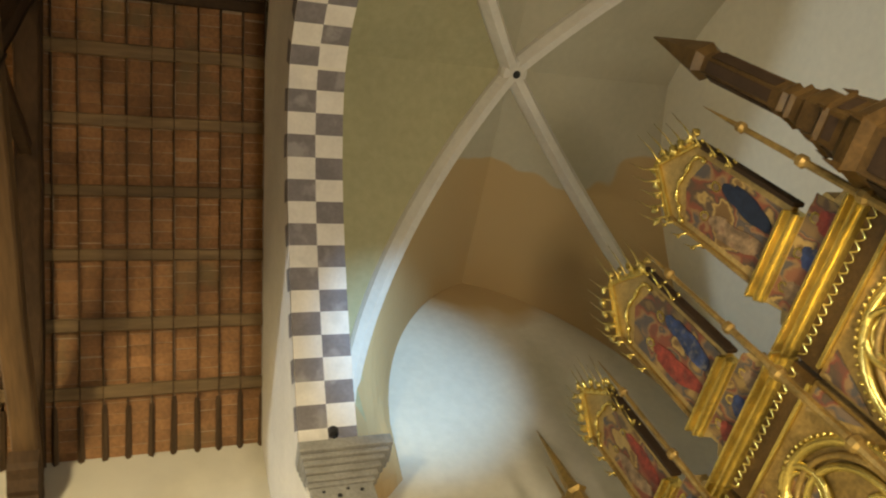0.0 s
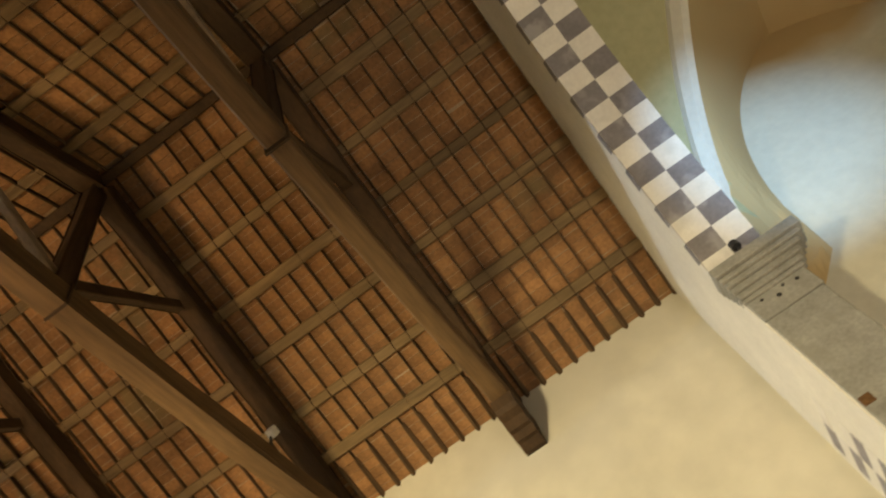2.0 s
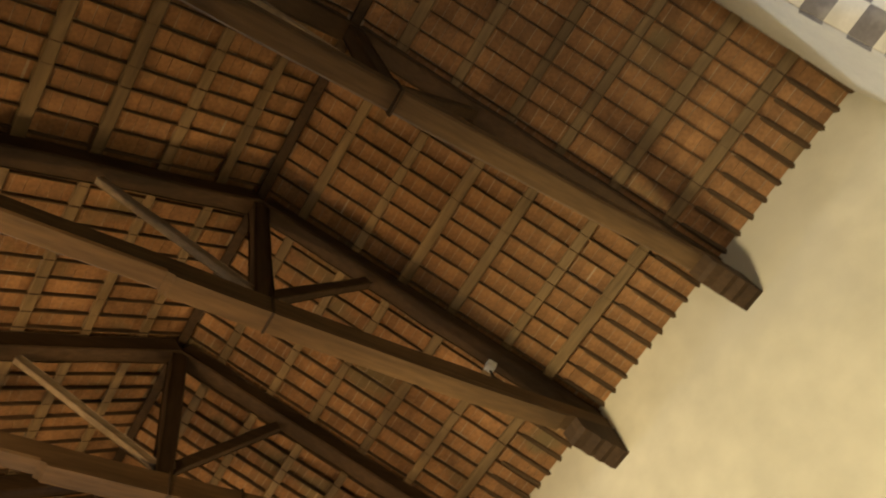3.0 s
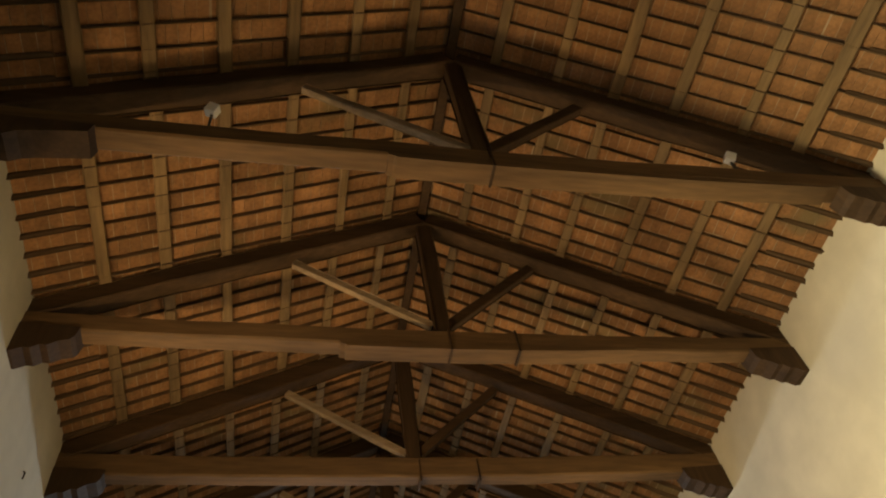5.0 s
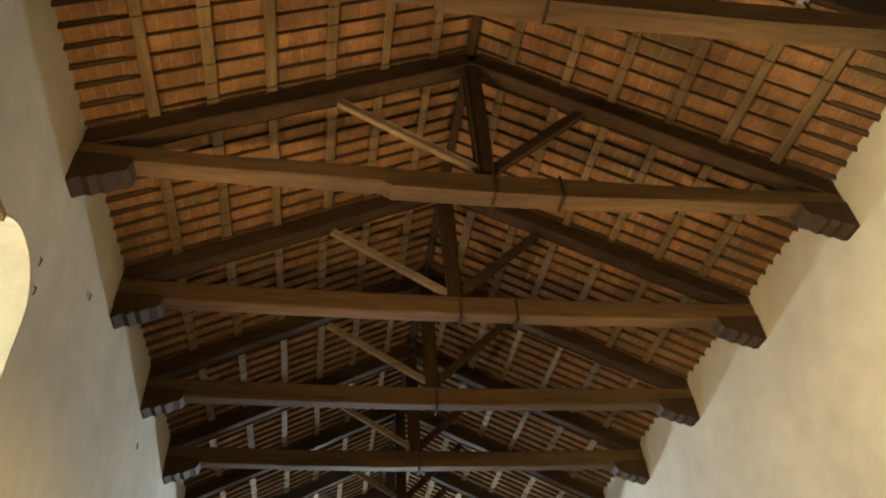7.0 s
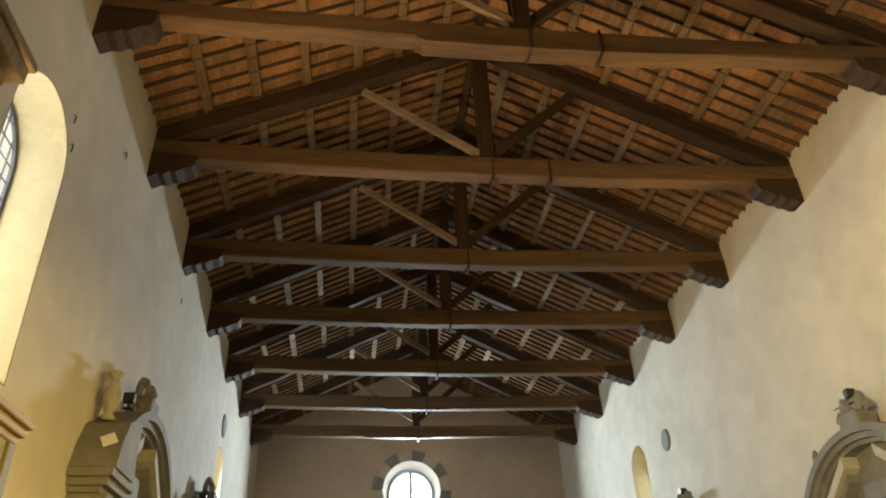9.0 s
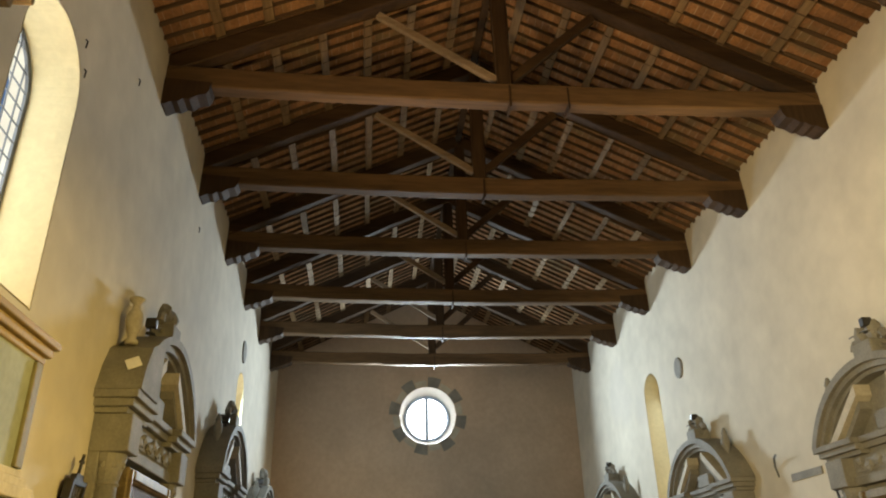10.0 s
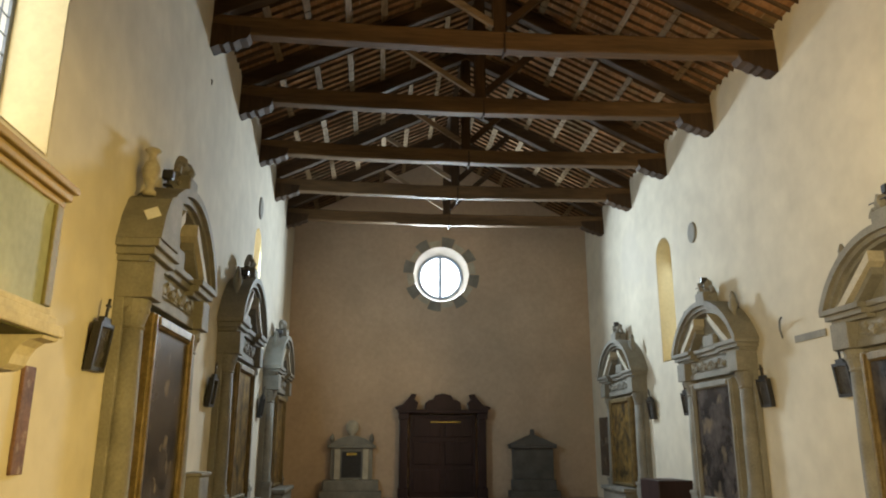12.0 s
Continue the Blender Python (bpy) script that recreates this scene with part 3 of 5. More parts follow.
def truss(y, index):
    t = thing("roof_truss", (0, y, 8.3), "dark chestnut king-post truss resting on carved corbels", "roof truss", "nave roof trusses")
    drop = TIE_DROP[index]

    def under(x):
        return 8.55 - drop - 0.085 * (1 - (x / 5.0) ** 2)
    bm = B()
    rings = []
    for i in range(25):
        x = -NAVE - 0.3 + 2 * (NAVE + 0.3) * i / 24
        z0, wob = under(x) + 0.018 * noise.noise(Vector((x * 0.9, y, 1.0))), 0.02 * noise.noise(Vector((x * 0.6, y, 7.0)))
        h, w, c = (0.28 if index < 3 else 0.35) + 0.02 * noise.noise(Vector((x * 0.8, y, 3.0))), 0.125, 0.022
        rings.append([bm.verts.new((x, y + wob + dy, z0 + dz)) for dy, dz in ((-w, c), (-w + c, 0), (w - c, 0), (w, c), (w, h - c), (w - c, h), (-w + c, h), (-w, h - c))])
    for p, q in zip(rings, rings[1:]):
        for i in range(8):
            bm.faces.new((p[i], p[(i + 1) % 8], q[(i + 1) % 8], q[i]))
    bm.faces.new(rings[0])
    bm.faces.new(rings[-1])
    bmesh.ops.recalc_face_normals(bm, faces=bm.faces[:])
    tie = part("tie_beam", bm, OAK, t)
    if index in SCARFS:
        x0, x1, deep, back = SCARFS[index]
        low = under(0) - deep
        prof = [(x0, under(x0) + 0.03), (x0, under(x0) - deep * 0.3), (x0 + 0.06, under(x0) - deep * 0.45), (x0 + 0.09, low + 0.015), (0.3, low), (0.6 * x1, low + 0.03), (x1, under(x1) - 0.01), (x1, under(x1) + 0.03)]
        bm = B()
        prism(bm, prof, y - 0.128, y + back)
        part("scarf_plate", bm, OAK, tie)
    for k in range(2 if index in (2, 3) else 1):
        bm = B()
        x = 0.05 + k * 0.9
        box(bm, x, x + 0.028, y - 0.142, y + 0.142, under(x) - 0.09, under(x) + 0.30, 0.003)
        part("iron_strap", bm, OAK_POST, tie)
    for s in (-1, 1):
        bm = B()
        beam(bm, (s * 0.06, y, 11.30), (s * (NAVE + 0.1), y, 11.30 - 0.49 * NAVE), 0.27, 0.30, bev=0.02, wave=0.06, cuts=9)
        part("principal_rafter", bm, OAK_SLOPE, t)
        bm = B()
        if s < 0:
            beam(bm, (-0.10, y, 8.92), (-1.95, y, 10.12), 0.10, 0.12, bev=0.01, wave=0.04, cuts=3)
            part("strut", bm, STRUT, t, "pale thin wooden strut")
        else:
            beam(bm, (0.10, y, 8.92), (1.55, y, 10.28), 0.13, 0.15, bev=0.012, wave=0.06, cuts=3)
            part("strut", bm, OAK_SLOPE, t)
        bm = B()
        inner = 3.93 if index == 1 and s < 0 else 4.36
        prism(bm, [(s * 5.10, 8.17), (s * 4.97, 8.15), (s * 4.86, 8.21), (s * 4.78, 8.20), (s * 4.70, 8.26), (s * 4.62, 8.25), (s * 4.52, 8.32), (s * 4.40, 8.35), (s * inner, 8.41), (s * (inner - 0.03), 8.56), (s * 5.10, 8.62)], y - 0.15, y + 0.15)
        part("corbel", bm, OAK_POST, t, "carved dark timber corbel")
    bm = B()
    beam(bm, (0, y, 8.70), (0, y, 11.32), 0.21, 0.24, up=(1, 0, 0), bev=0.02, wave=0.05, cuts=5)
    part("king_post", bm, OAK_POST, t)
    return t


for k, y in enumerate(TRUSS_Y):
    truss(y, k)

bays = [ARCH_Y - 0.05] + TRUSS_Y + [FACADE_Y + 0.05]
roof = tagged(new("nave_roof"), "open timber roof with brown purlins under terracotta tiles", "roof", kind="structure")
for a, b in zip(bays, bays[1:]):
    for s in (-1, 1):
        for x in PURLINS:
            bm = B()
            xx = x + random.uniform(-0.035, 0.035)
            z = 11.53 - 0.49 * xx
            up = Vector((s * 0.49, 0, 1)).normalized()
            beam(bm, (s * xx, a - 0.10, z), (s * (xx + random.uniform(-0.02, 0.02)), b + 0.12, z), random.uniform(0.13, 0.165), 0.09, up=up, bev=0.012, wave=0.05, cuts=3)
            part("purlin", bm, PURLIN, roof)
    bm = B()
    beam(bm, (0, a, 11.5), (0, b, 11.5), 0.14, 0.14, bev=0.01, wave=0.04, cuts=2)
    part("ridge_beam", bm, OAK_POST, roof)

# ---- windows ----
BRIGHT = bpy.data.materials.new("bright_overcast_sky")
BRIGHT.use_nodes = True
bn = BRIGHT.node_tree
bn.nodes["Principled BSDF"].inputs["Base Color"].default_value = (0.8, 0.85, 0.9, 1)
bn.nodes["Principled BSDF"].inputs["Emission Color"].default_value = (0.93, 0.97, 1.0, 1)
bn.nodes["Principled BSDF"].inputs["Emission Strength"].default_value = 8.0
SIDE_SKY = BRIGHT.copy()
SIDE_SKY.name = "overcast_sky_beside_the_nave"
SIDE_SKY.node_tree.nodes["Principled BSDF"].inputs["Emission Strength"].default_value = 4.5
for sky_mat, x0, x1, y0, y1, z0, z1 in ((BRIGHT, -1.6, 1.6, FACADE_Y + 1.2, FACADE_Y + 1.25, 5.6, 8.9), (SIDE_SKY, -6.6, -6.55, 10.3, 13.6, 3.2, 8.2), (SIDE_SKY, -6.6, -6.55, 22, 25, 3, 7.8)):
    bm = B()
    box(bm, x0, x1, y0, y1, z0, z1)
    setting("backdrop", bm, sky_mat, "bright overcast sky outside the window", "sky backdrop")
rose = thing("rose_window", (0, FACADE_Y + 0.3, ROSE_Z - ROSE_R), "round window glowing with daylight, one upright bar, stone voussoirs around", "window", kind="structure")
bm = B()
ring_pts = [(0.73 * math.cos(2 * math.pi * i / 40), FACADE_Y + 0.48, ROSE_Z + 0.73 * math.sin(2 * math.pi * i / 40) - 0.02) for i in range(40)]
tube(bm, ring_pts, 0.055, 8, close=True)
part("window_frame", bm, PALE_FRAME, rose)
bm = B()
rings = [[bm.verts.new((q * math.cos(2 * math.pi * i / 48), FACADE_Y + d, ROSE_Z - dz + q * math.sin(2 * math.pi * i / 48))) for i in range(48)] for q, d, dz in ((0.945, 0.01, 0.0), (0.93, 0.08, 0.0), (0.765, 0.5, 0.02))]
for ra, rb in zip(rings, rings[1:]):
    for i in range(48):
        bm.faces.new((ra[i], ra[(i + 1) % 48], rb[(i + 1) % 48], rb[i]))
part("splayed_reveal", bm, WHITE_PLASTER, rose, "pale plastered splay of the round window", True)
bm = B()
box(bm, -0.06, 0.06, FACADE_Y + 0.45, FACADE_Y + 0.51, ROSE_Z - 0.74, ROSE_Z + 0.70, 0.008)
part("upright_bar", bm, PALE_FRAME, rose)
for i in range(16):
    a0, a1 = 2 * math.pi * (i + 0.04) / 16, 2 * math.pi * (i + 0.96) / 16
    out = 1.30 if i % 2 else 1.17
    bm = B()
    prof = [((ROSE_R + 0.005) * math.cos(a), ROSE_Z + (ROSE_R + 0.005) * math.sin(a)) for a in (a0, (a0 + a1) / 2, a1)] + [(out * math.cos(a), ROSE_Z + out * math.sin(a)) for a in (a1, (a0 + a1) / 2, a0)]
    prism(bm, prof, FACADE_Y - 0.012, FACADE_Y + 0.02)
    part("voussoir", bm, STONE if i % 2 else PALE_STONE, rose)


def side_window(side, y0, y1, sill, spring):
    NAVE = WALL_X[side]
    yc, r = (y0 + y1) / 2, (y1 - y0) / 2
    w = thing("arched_window", (side * (NAVE + 0.45), yc, sill), "tall arched window with leaded panes in a deep plaster reveal", "window", "side windows", "structure")
    x = side * (NAVE + 0.5)
    bm = B()
    outline = [(y0 + 0.03, sill), (y0 + 0.03, spring)] + [(yc - (r - 0.03) * math.cos(math.pi * i / 16), spring + (r - 0.03) * math.sin(math.pi * i / 16)) for i in range(1, 16)] + [(y1 - 0.03, spring), (y1 - 0.03, sill)]
    tube(bm, [(x, a, b) for a, b in outline], 0.03, 6)
    part("window_frame", bm, LEAD, w)
    for k in range(1, 7):
        bm = B()
        yy = y0 + (y1 - y0) * k / 7
        top = spring + math.sqrt(max(0, r * r - (yy - yc) ** 2))
        box(bm, x - 0.008, x + 0.008, yy - 0.004, yy + 0.004, sill, top - 0.02)
        part("glazing_bar", bm, LEAD, w)
    for k in range(1, 15):
        bm = B()
        zz = sill + (spring + r - sill) * k / 15
        half = r if zz < spring else math.sqrt(max(0.01, r * r - (zz - spring) ** 2))
        box(bm, x - 0.008, x + 0.008, yc - half + 0.02, yc + half - 0.02, zz - 0.004, zz + 0.004)
        part("glazing_bar", bm, LEAD, w)
    return w


side_window(-1, 11.1, 12.4, 4.12, 6.35)
side_window(-1, 22.95, 23.95, 3.62, 6.2)
side_window(1, 22.95, 23.95, 3.62, 6.2)


# ---- yellow reveals of the side windows ----
def reveal(side, y0, y1, sill, spring):
    NAVE = WALL_X[side]
    yc, r = (y0 + y1) / 2, (y1 - y0) / 2
    e = 0.018
    line = [(y0 + e, sill + e), (y0 + e, spring)] + [(yc - (r - e) * math.cos(math.pi * i / 20), spring + (r - e) * math.sin(math.pi * i / 20)) for i in range(1, 20)] + [(y1 - e, spring), (y1 - e, sill + e)]
    bm = B()
    rows = [[bm.verts.new((side * x, a, b)) for a, b in line] for x in (NAVE + 0.002, NAVE + 0.47)]
    n = len(line)
    for i in range(n):
        bm.faces.new((rows[0][i], rows[0][(i + 1) % n], rows[1][(i + 1) % n], rows[1][i]))
    setting("window_reveal", bm, REVEAL, "yellowish plastered reveal of the arched window", "window reveal")


reveal(-1, 11.1, 12.4, 4.12, 6.35)
reveal(-1, 22.95, 23.95, 3.62, 6.2)
reveal(1, 22.95, 23.95, 3.62, 6.2)

# faded painted squares on the wall beside the pilaster
for i in range(22):
    for j in range(2):
        z = 6.02 - 0.16 * i
        if random.random() < 0.85:
            bm = B()
            x = 4.10 + 0.42 * j
            box(bm, x, x + 0.42, ARCH_Y + 0.001, ARCH_Y + 0.005, z - 0.155 + random.uniform(0, 0.015), z - random.uniform(0, 0.012))
            part("painted_square", bm, CHECK_GREY if (i + j) % 2 else CHECK_WHITE, checks)

FRAME_GILT = mat("dull_gilt_frame", (0.24, 0.175, 0.075), 0.55, 0.3, vary=0.4, scale=6.0, fine=40.0, bump=0.4, bump_dist=0.006)

# ---- polyptych on the high altar ----
PY = 2.1


def disc(bm, cx, cz, rx, rz, y, n=18, turn=0.0):
    """A thin upright oval plate facing the nave."""
    pts = []
    for i in range(n):
        a = 2 * math.pi * i / n
        k = 1 + 0.28 * noise.noise(Vector((2.1 * math.cos(a) + cx * 9, 2.1 * math.sin(a) + cz * 9, 4.0))) if n != 18 else 1
        u, v = rx * k * math.cos(a), rz * k * math.sin(a)
        pts.append((cx + u * math.cos(turn) - v * math.sin(turn), cz + u * math.sin(turn) + v * math.cos(turn)))
    return prism(bm, pts, y, y + 0.006)


def moulding(bm, x0, x1, z0, z1, out):
    """A stepped gilded cornice running across the front, one moulded bar."""
    h = (z1 - z0) / 4
    prof = [(PY - 0.05, z0)]
    for k, o in enumerate((0.35, 0.7, 0.5, 1.0)):
        prof += [(PY + out * o, z0 + h * k + 0.002), (PY + out * o, z0 + h * (k + 1) - 0.004)]
    prism(bm, prof + [(PY - 0.05, z1)], x0 - out * 0.3, x1 + out * 0.3, "x")


def crocket(bm, x, z, lean, size):
    """A curled gilded leaf on a gable's edge, ending in a thin spike."""
    sx = math.sin(lean)
    for k in range(2):
        f = k * 0.7
        c = Vector((x + sx * size * (0.3 + 0.9 * f), PY + 0.03 + 0.05 * math.sin(2.4 * f + x * 7), z + size * (0.1 + 0.75 * f - 0.35 * f * f)))
        vs = bmesh.ops.create_icosphere(bm, subdivisions=2, radius=1, matrix=Matrix())["verts"]
        turn = Matrix.Rotation(random.uniform(-0.9, 0.9), 3, "Y") @ Matrix.Rotation(random.uniform(-0.6, 0.6), 3, "Z")
        for v in vs:
            q = 1 + 1.1 * noise.noise(v.co * 3.2 + c * 11)
            v.co = c + turn @ Vector((v.co.x * size * 0.30 * q, v.co.y * size * 0.20 * q, v.co.z * size * 0.42 * q))
    tube(bm, [(x, PY + 0.03, z), (x + sx * size * 1.1, PY + 0.06, z + size * 1.2), (x + sx * size * 1.7, PY + 0.06, z + size * 3.4)], lambda f: 0.010 * (1 - 0.85 * f), 5)


def figures(parent, x0, x1, z0, z1, palette):
    """Plain painted shapes over the tempera ground: a mantle, a gilt ring and a head to each."""
    n = len(palette)
    w = (x1 - x0) / n
    h = z1 - z0
    for k, cloth in enumerate(palette):
        cx = x0 + w * (k + 0.5)
        lean = 0.16 * (-1) ** k
        for dx, dz, rx, rz, m, lift, pts in ((0.0, 0.30, 0.36, 0.30, cloth, 0.006, 16), (-0.06, 0.52, 0.26, 0.16, cloth, 0.007, 13), (0.02, 0.74, 0.17, 0.17, GOLD, 0.0065, 20), (0.02, 0.73, 0.10, 0.11, PALE, 0.008, 14)):
            bm = B()
            top = min(h * rz, w * rz * 1.2) if dz > 0.7 else h * rz
            disc(bm, cx + w * dx, z0 + h * dz, w * rx * 0.9, top, PY + lift + 0.0008 * k, pts, lean)
            part("painted_shape", bm, m, parent)


def gable_bay(poly, x0, x1, g0, g1, peak, looks):
    """One bay: arched main panel, frieze, small panel and a crocketed gable above."""
    gm = (g0 + g1) / 2
    # gable
    bm = B()
    prism(bm, [(g0, 4.76), (g1, 4.76), (g1, peak - 0.30), (gm, peak), (g0, peak - 0.30)], PY - 0.05, PY)
    gable = part("gable_panel", bm, GILT_GROUND, poly, "gabled panel with a gold ground")
    for gx in (g0, g1):
        bm = B()
        box(bm, gx - 0.02, gx + 0.012, PY - 0.06, PY + 0.03, 4.74, peak - 0.27, 0.006)
        # The g0 side's dark brown paints its shade; the other stays gilt.
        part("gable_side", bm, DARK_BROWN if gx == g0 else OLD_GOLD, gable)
    bm = B()
    for sx, gx in ((-1, g0), (1, g1)):
        beam(bm, (gx, PY + 0.015, peak - 0.31), (gm, PY + 0.015, peak + 0.01), 0.05, 0.05, bev=0.008)
    part("gable_edge", bm, GOLD, gable)
    for sx, gx in ((-1, g0), (1, g1)):
        spots = [(gx, peak - 0.38 - 0.17 * k, sx * 1.2, 0.045) for k in range(3)]
        spots += [(gx + (gm - gx) * k / 4.4, peak - 0.30 + 0.30 * k / 4.4, sx * (0.9 - 0.08 * k), random.uniform(0.07, 0.105)) for k in range(5)]
        for spot in spots:
            bm = B()
            crocket(bm, *spot)
            part("crocket", bm, GOLD, gable, "", True)
    bm = B()
    line = []
    for k in range(41):
        a = math.pi * k / 40
        q = 1.0 + 0.20 * abs(math.sin(2.5 * a))
        line.append((gm - (g1 - g0) * 0.36 * q * math.cos(a), PY + 0.02, peak - 0.46 + 0.15 * q * math.sin(a)))
    tube(bm, line, lambda f: 0.015 + 0.007 * math.sin(41 * f), 7)
    part("cusped_arch", bm, GOLD, gable, "", True)
    bm = B()
    prism(bm, [(g0 + 0.06, 4.80), (g1 - 0.06, 4.80), (g1 - 0.06, peak - 0.46), (gm, peak - 0.34), (g0 + 0.06, peak - 0.46)], PY, PY + 0.004)
    part("tempera_ground", bm, TEMPERA[0], gable)
    figures(gable, g0 + 0.07, g1 - 0.07, 4.82, peak - 0.42, looks[0])
    bm = B()
    moulding(bm, g0 + 0.06, g1 + 0.03, 4.66, 4.76, 0.09)
    part("gable_cornice", bm, GOLD, poly)
    # small panel, tapering upwards with scrolled shoulders
    bm = B()
    prism(bm, [(x0 + 0.07, 4.40), (x1 - 0.07, 4.40), (x1 - 0.10, 4.50), (x1 - 0.17, 4.53), (x1 - 0.16, 4.60), (g1 + 0.05, 4.66), (g0 - 0.05, 4.66), (x0 + 0.16, 4.60), (x0 + 0.17, 4.53), (x0 + 0.10, 4.50)], PY - 0.12, PY - 0.002)
    small = part("small_panel", bm, GILT_GROUND, poly)
    bm = B()
    box(bm, x0 + 0.19, x1 - 0.19, PY - 0.004, PY + 0.003, 4.415, 4.65)
    part("tempera_ground", bm, TEMPERA[1], small)
    figures(small, x0 + 0.2, x1 - 0.2, 4.41, 4.64, looks[1])
    bm = B()
    moulding(bm, x0 + 0.02, x1 - 0.02, 4.31, 4.40, 0.11)
    part("cornice", bm, GOLD, poly)
    # frieze of little arches
    bm = B()
    box(bm, x0, x1, PY - 0.12, PY - 0.01, 4.14, 4.31)
    frieze = part("frieze", bm, BROWN, poly)
    bm = B()
    n = 15
    for k in range(n):
        w = (x1 - x0 - 0.06) / n
        cx = x0 + 0.03 + w * (k + 0.5)
        tube(bm, [(cx - w / 2 + w * i / 8, PY + 0.005, 4.295 - 0.045 * abs(math.sin(math.pi * i / 8))) for i in range(9)], 0.006, 5)
    part("scalloped_edge", bm, GOLD, frieze)
    bm = B()
    box(bm, x0 + 0.04, x1 - 0.04, PY - 0.01, PY + 0.02, 4.13, 4.155, 0.004)
    part("gold_fillet", bm, GOLD, frieze)
    # main arched panel
    bm = B()
    box(bm, x0, x1, PY - 0.12, PY - 0.01, 1.9, 4.13)
    main = part("main_panel", bm, OLD_GOLD, poly)
    cx, r = (x0 + x1) / 2, (x1 - x0) / 2 - 0.07
    for k, (rr, t, m) in enumerate(((r, 0.035, GOLD), (r - 0.08, 0.022, OLD_GOLD), (r - 0.14, 0.026, GOLD))):
        bm = B()
        tube(bm, [(cx + rr, PY + 0.01, 2.4)] + [(cx + rr * math.cos(math.pi * i / 24), PY + 0.01, 3.52 + rr * 1.05 * math.sin(math.pi * i / 24)) for i in range(25)] + [(cx - rr, PY + 0.01, 2.4)], t, 8)
        part("arch_moulding", bm, m, main, "", True)
    bm = B()
    for i in range(34):
        a = math.pi * (i + 0.5) / 34
        blob(bm, (cx + (r + 0.035) * math.cos(a), PY + 0.02, 3.52 + (r + 0.04) * 1.05 * math.sin(a)), 0.017, 1, 1, 1, 0.2, 1)
    part("beading", bm, GOLD, main, "", True)
    mx = cx + 0.09
    for rr, t in ((0.155, 0.026), (0.115, 0.014)):
        bm = B()
        tube(bm, [(mx + rr * math.cos(2 * math.pi * i / 30), PY + 0.015, 3.84 + rr * 1.1 * math.sin(2 * math.pi * i / 30)) for i in range(30)], t, 7, close=True)
        part("medallion_ring", bm, GOLD, main, "", True)
    bm = B()
    disc(bm, mx, 3.84, 0.105, 0.115, PY - 0.006)
    part("medallion_ground", bm, TEMPERA[2], main)
    bm = B()
    disc(bm, mx + 0.03, 3.80, 0.05, 0.06, PY + 0.002)
    part("painted_shape", bm, looks[1][0], main)
    bm = B()
    disc(bm, mx - 0.01, 3.87, 0.028, 0.034, PY + 0.003)
    part("painted_shape", bm, PALE, main)
    for sx in (-1, 1):
        bm = B()
        lx = cx + sx * r * 0.38
        tube(bm, [(lx + 0.17 * math.cos(math.pi * i / 12), PY + 0.005, 3.28 + 0.26 * math.sin(math.pi * i / 12)) for i in range(13)], 0.02, 6)
        part("cusped_arch", bm, GOLD, main, "", True)
        bm = B()
        disc(bm, lx, 3.2, 0.13, 0.22, PY - 0.006)
        part("painted_shape", bm, looks[1][-1] if sx > 0 else PALE, main)
        bm = B()
        prism(bm, [(cx + sx * (r + 0.05), 4.10), (cx + sx * (r + 0.05), 3.75), (cx + sx * r * 0.72, 4.10)], PY - 0.008, PY - 0.002)
        part("spandrel", bm, TEMPERA[1], main)


def pinnacle(poly, x, top, y=None):
    """A slender gilded buttress shaft with collars and a spire."""
    y = y or PY + 0.2
    bm = B()
    rings = [(0.050, 1.9), (0.046, 3.6), (0.075, 3.62), (0.075, 3.66), (0.044, 3.68), (0.042, 4.18), (0.068, 4.20), (0.068, 4.24), (0.038, 4.26), (0.036, 4.63), (0.060, 4.65), (0.055, 4.69), (0.030, 4.71), (0.028, top - 0.42), (0.055, top - 0.40), (0.048, top - 0.36), (0.026, top - 0.34), (0.004, top)]
    lathe(bm, (x, y, 0), [(q * 0.68, h) for q, h in rings], 8)
    return part("pinnacle", bm, OLD_GOLD, poly, "slender gilded pinnacle with collars")


poly = thing("polyptych", (0.5, PY, 1.2), "gilded gothic altarpiece with painted gables, pinnacles and crockets", "altarpiece")
gable_bay(poly, -0.96, 0.14, -0.64, -0.06, 6.02, ((NAVY, PALE), (RED, BLUE, PALE), RED))
gable_bay(poly, 0.18, 1.22, 0.44, 1.06, 6.08, ((BLUE, RED), (PALE, BLUE, RED), BLUE))
gable_bay(poly, 1.26, 2.36, 1.56, 2.06, 5.98, ((RED, PALE), (BLUE, PALE), RED))
for x, top in ((-0.95, 5.57), (0.18, 5.70), (1.25, 5.71), (2.60, 5.9)):
    pinnacle(poly, x, top)
bm = B()
lathe(bm, (2.44, PY + 0.2, 0), ((0.11, 1.9), (0.11, 5.0), (0.15, 5.03), (0.13, 5.1), (0.085, 5.16), (0.075, 5.4), (0.11, 5.43), (0.06, 5.5), (0.004, 6.2)), 6)
part("end_spire", bm, OLD_GOLD, poly, "small gilded end spire")
bm = B()
lathe(bm, (-1.20, PY + 0.15, 0), ((0.25, 1.9), (0.25, 3.3), (0.28, 3.34), (0.24, 3.4), (0.235, 4.22), (0.275, 4.28), (0.245, 4.36), (0.19, 4.42), (0.175, 4.55), (0.19, 4.58), (0.15, 4.62), (0.15, 4.74), (0.125, 4.78), (0.12, 4.83), (0.135, 4.86), (0.10, 4.90), (0.115, 4.94), (0.105, 4.97), (0.095, 5.68), (0.13, 5.74), (0.12, 5.80), (0.006, 6.36)), 6)
tower = part("central_spire", bm, BROWN, poly, "carved brown wooden tower spire with gilt edges")
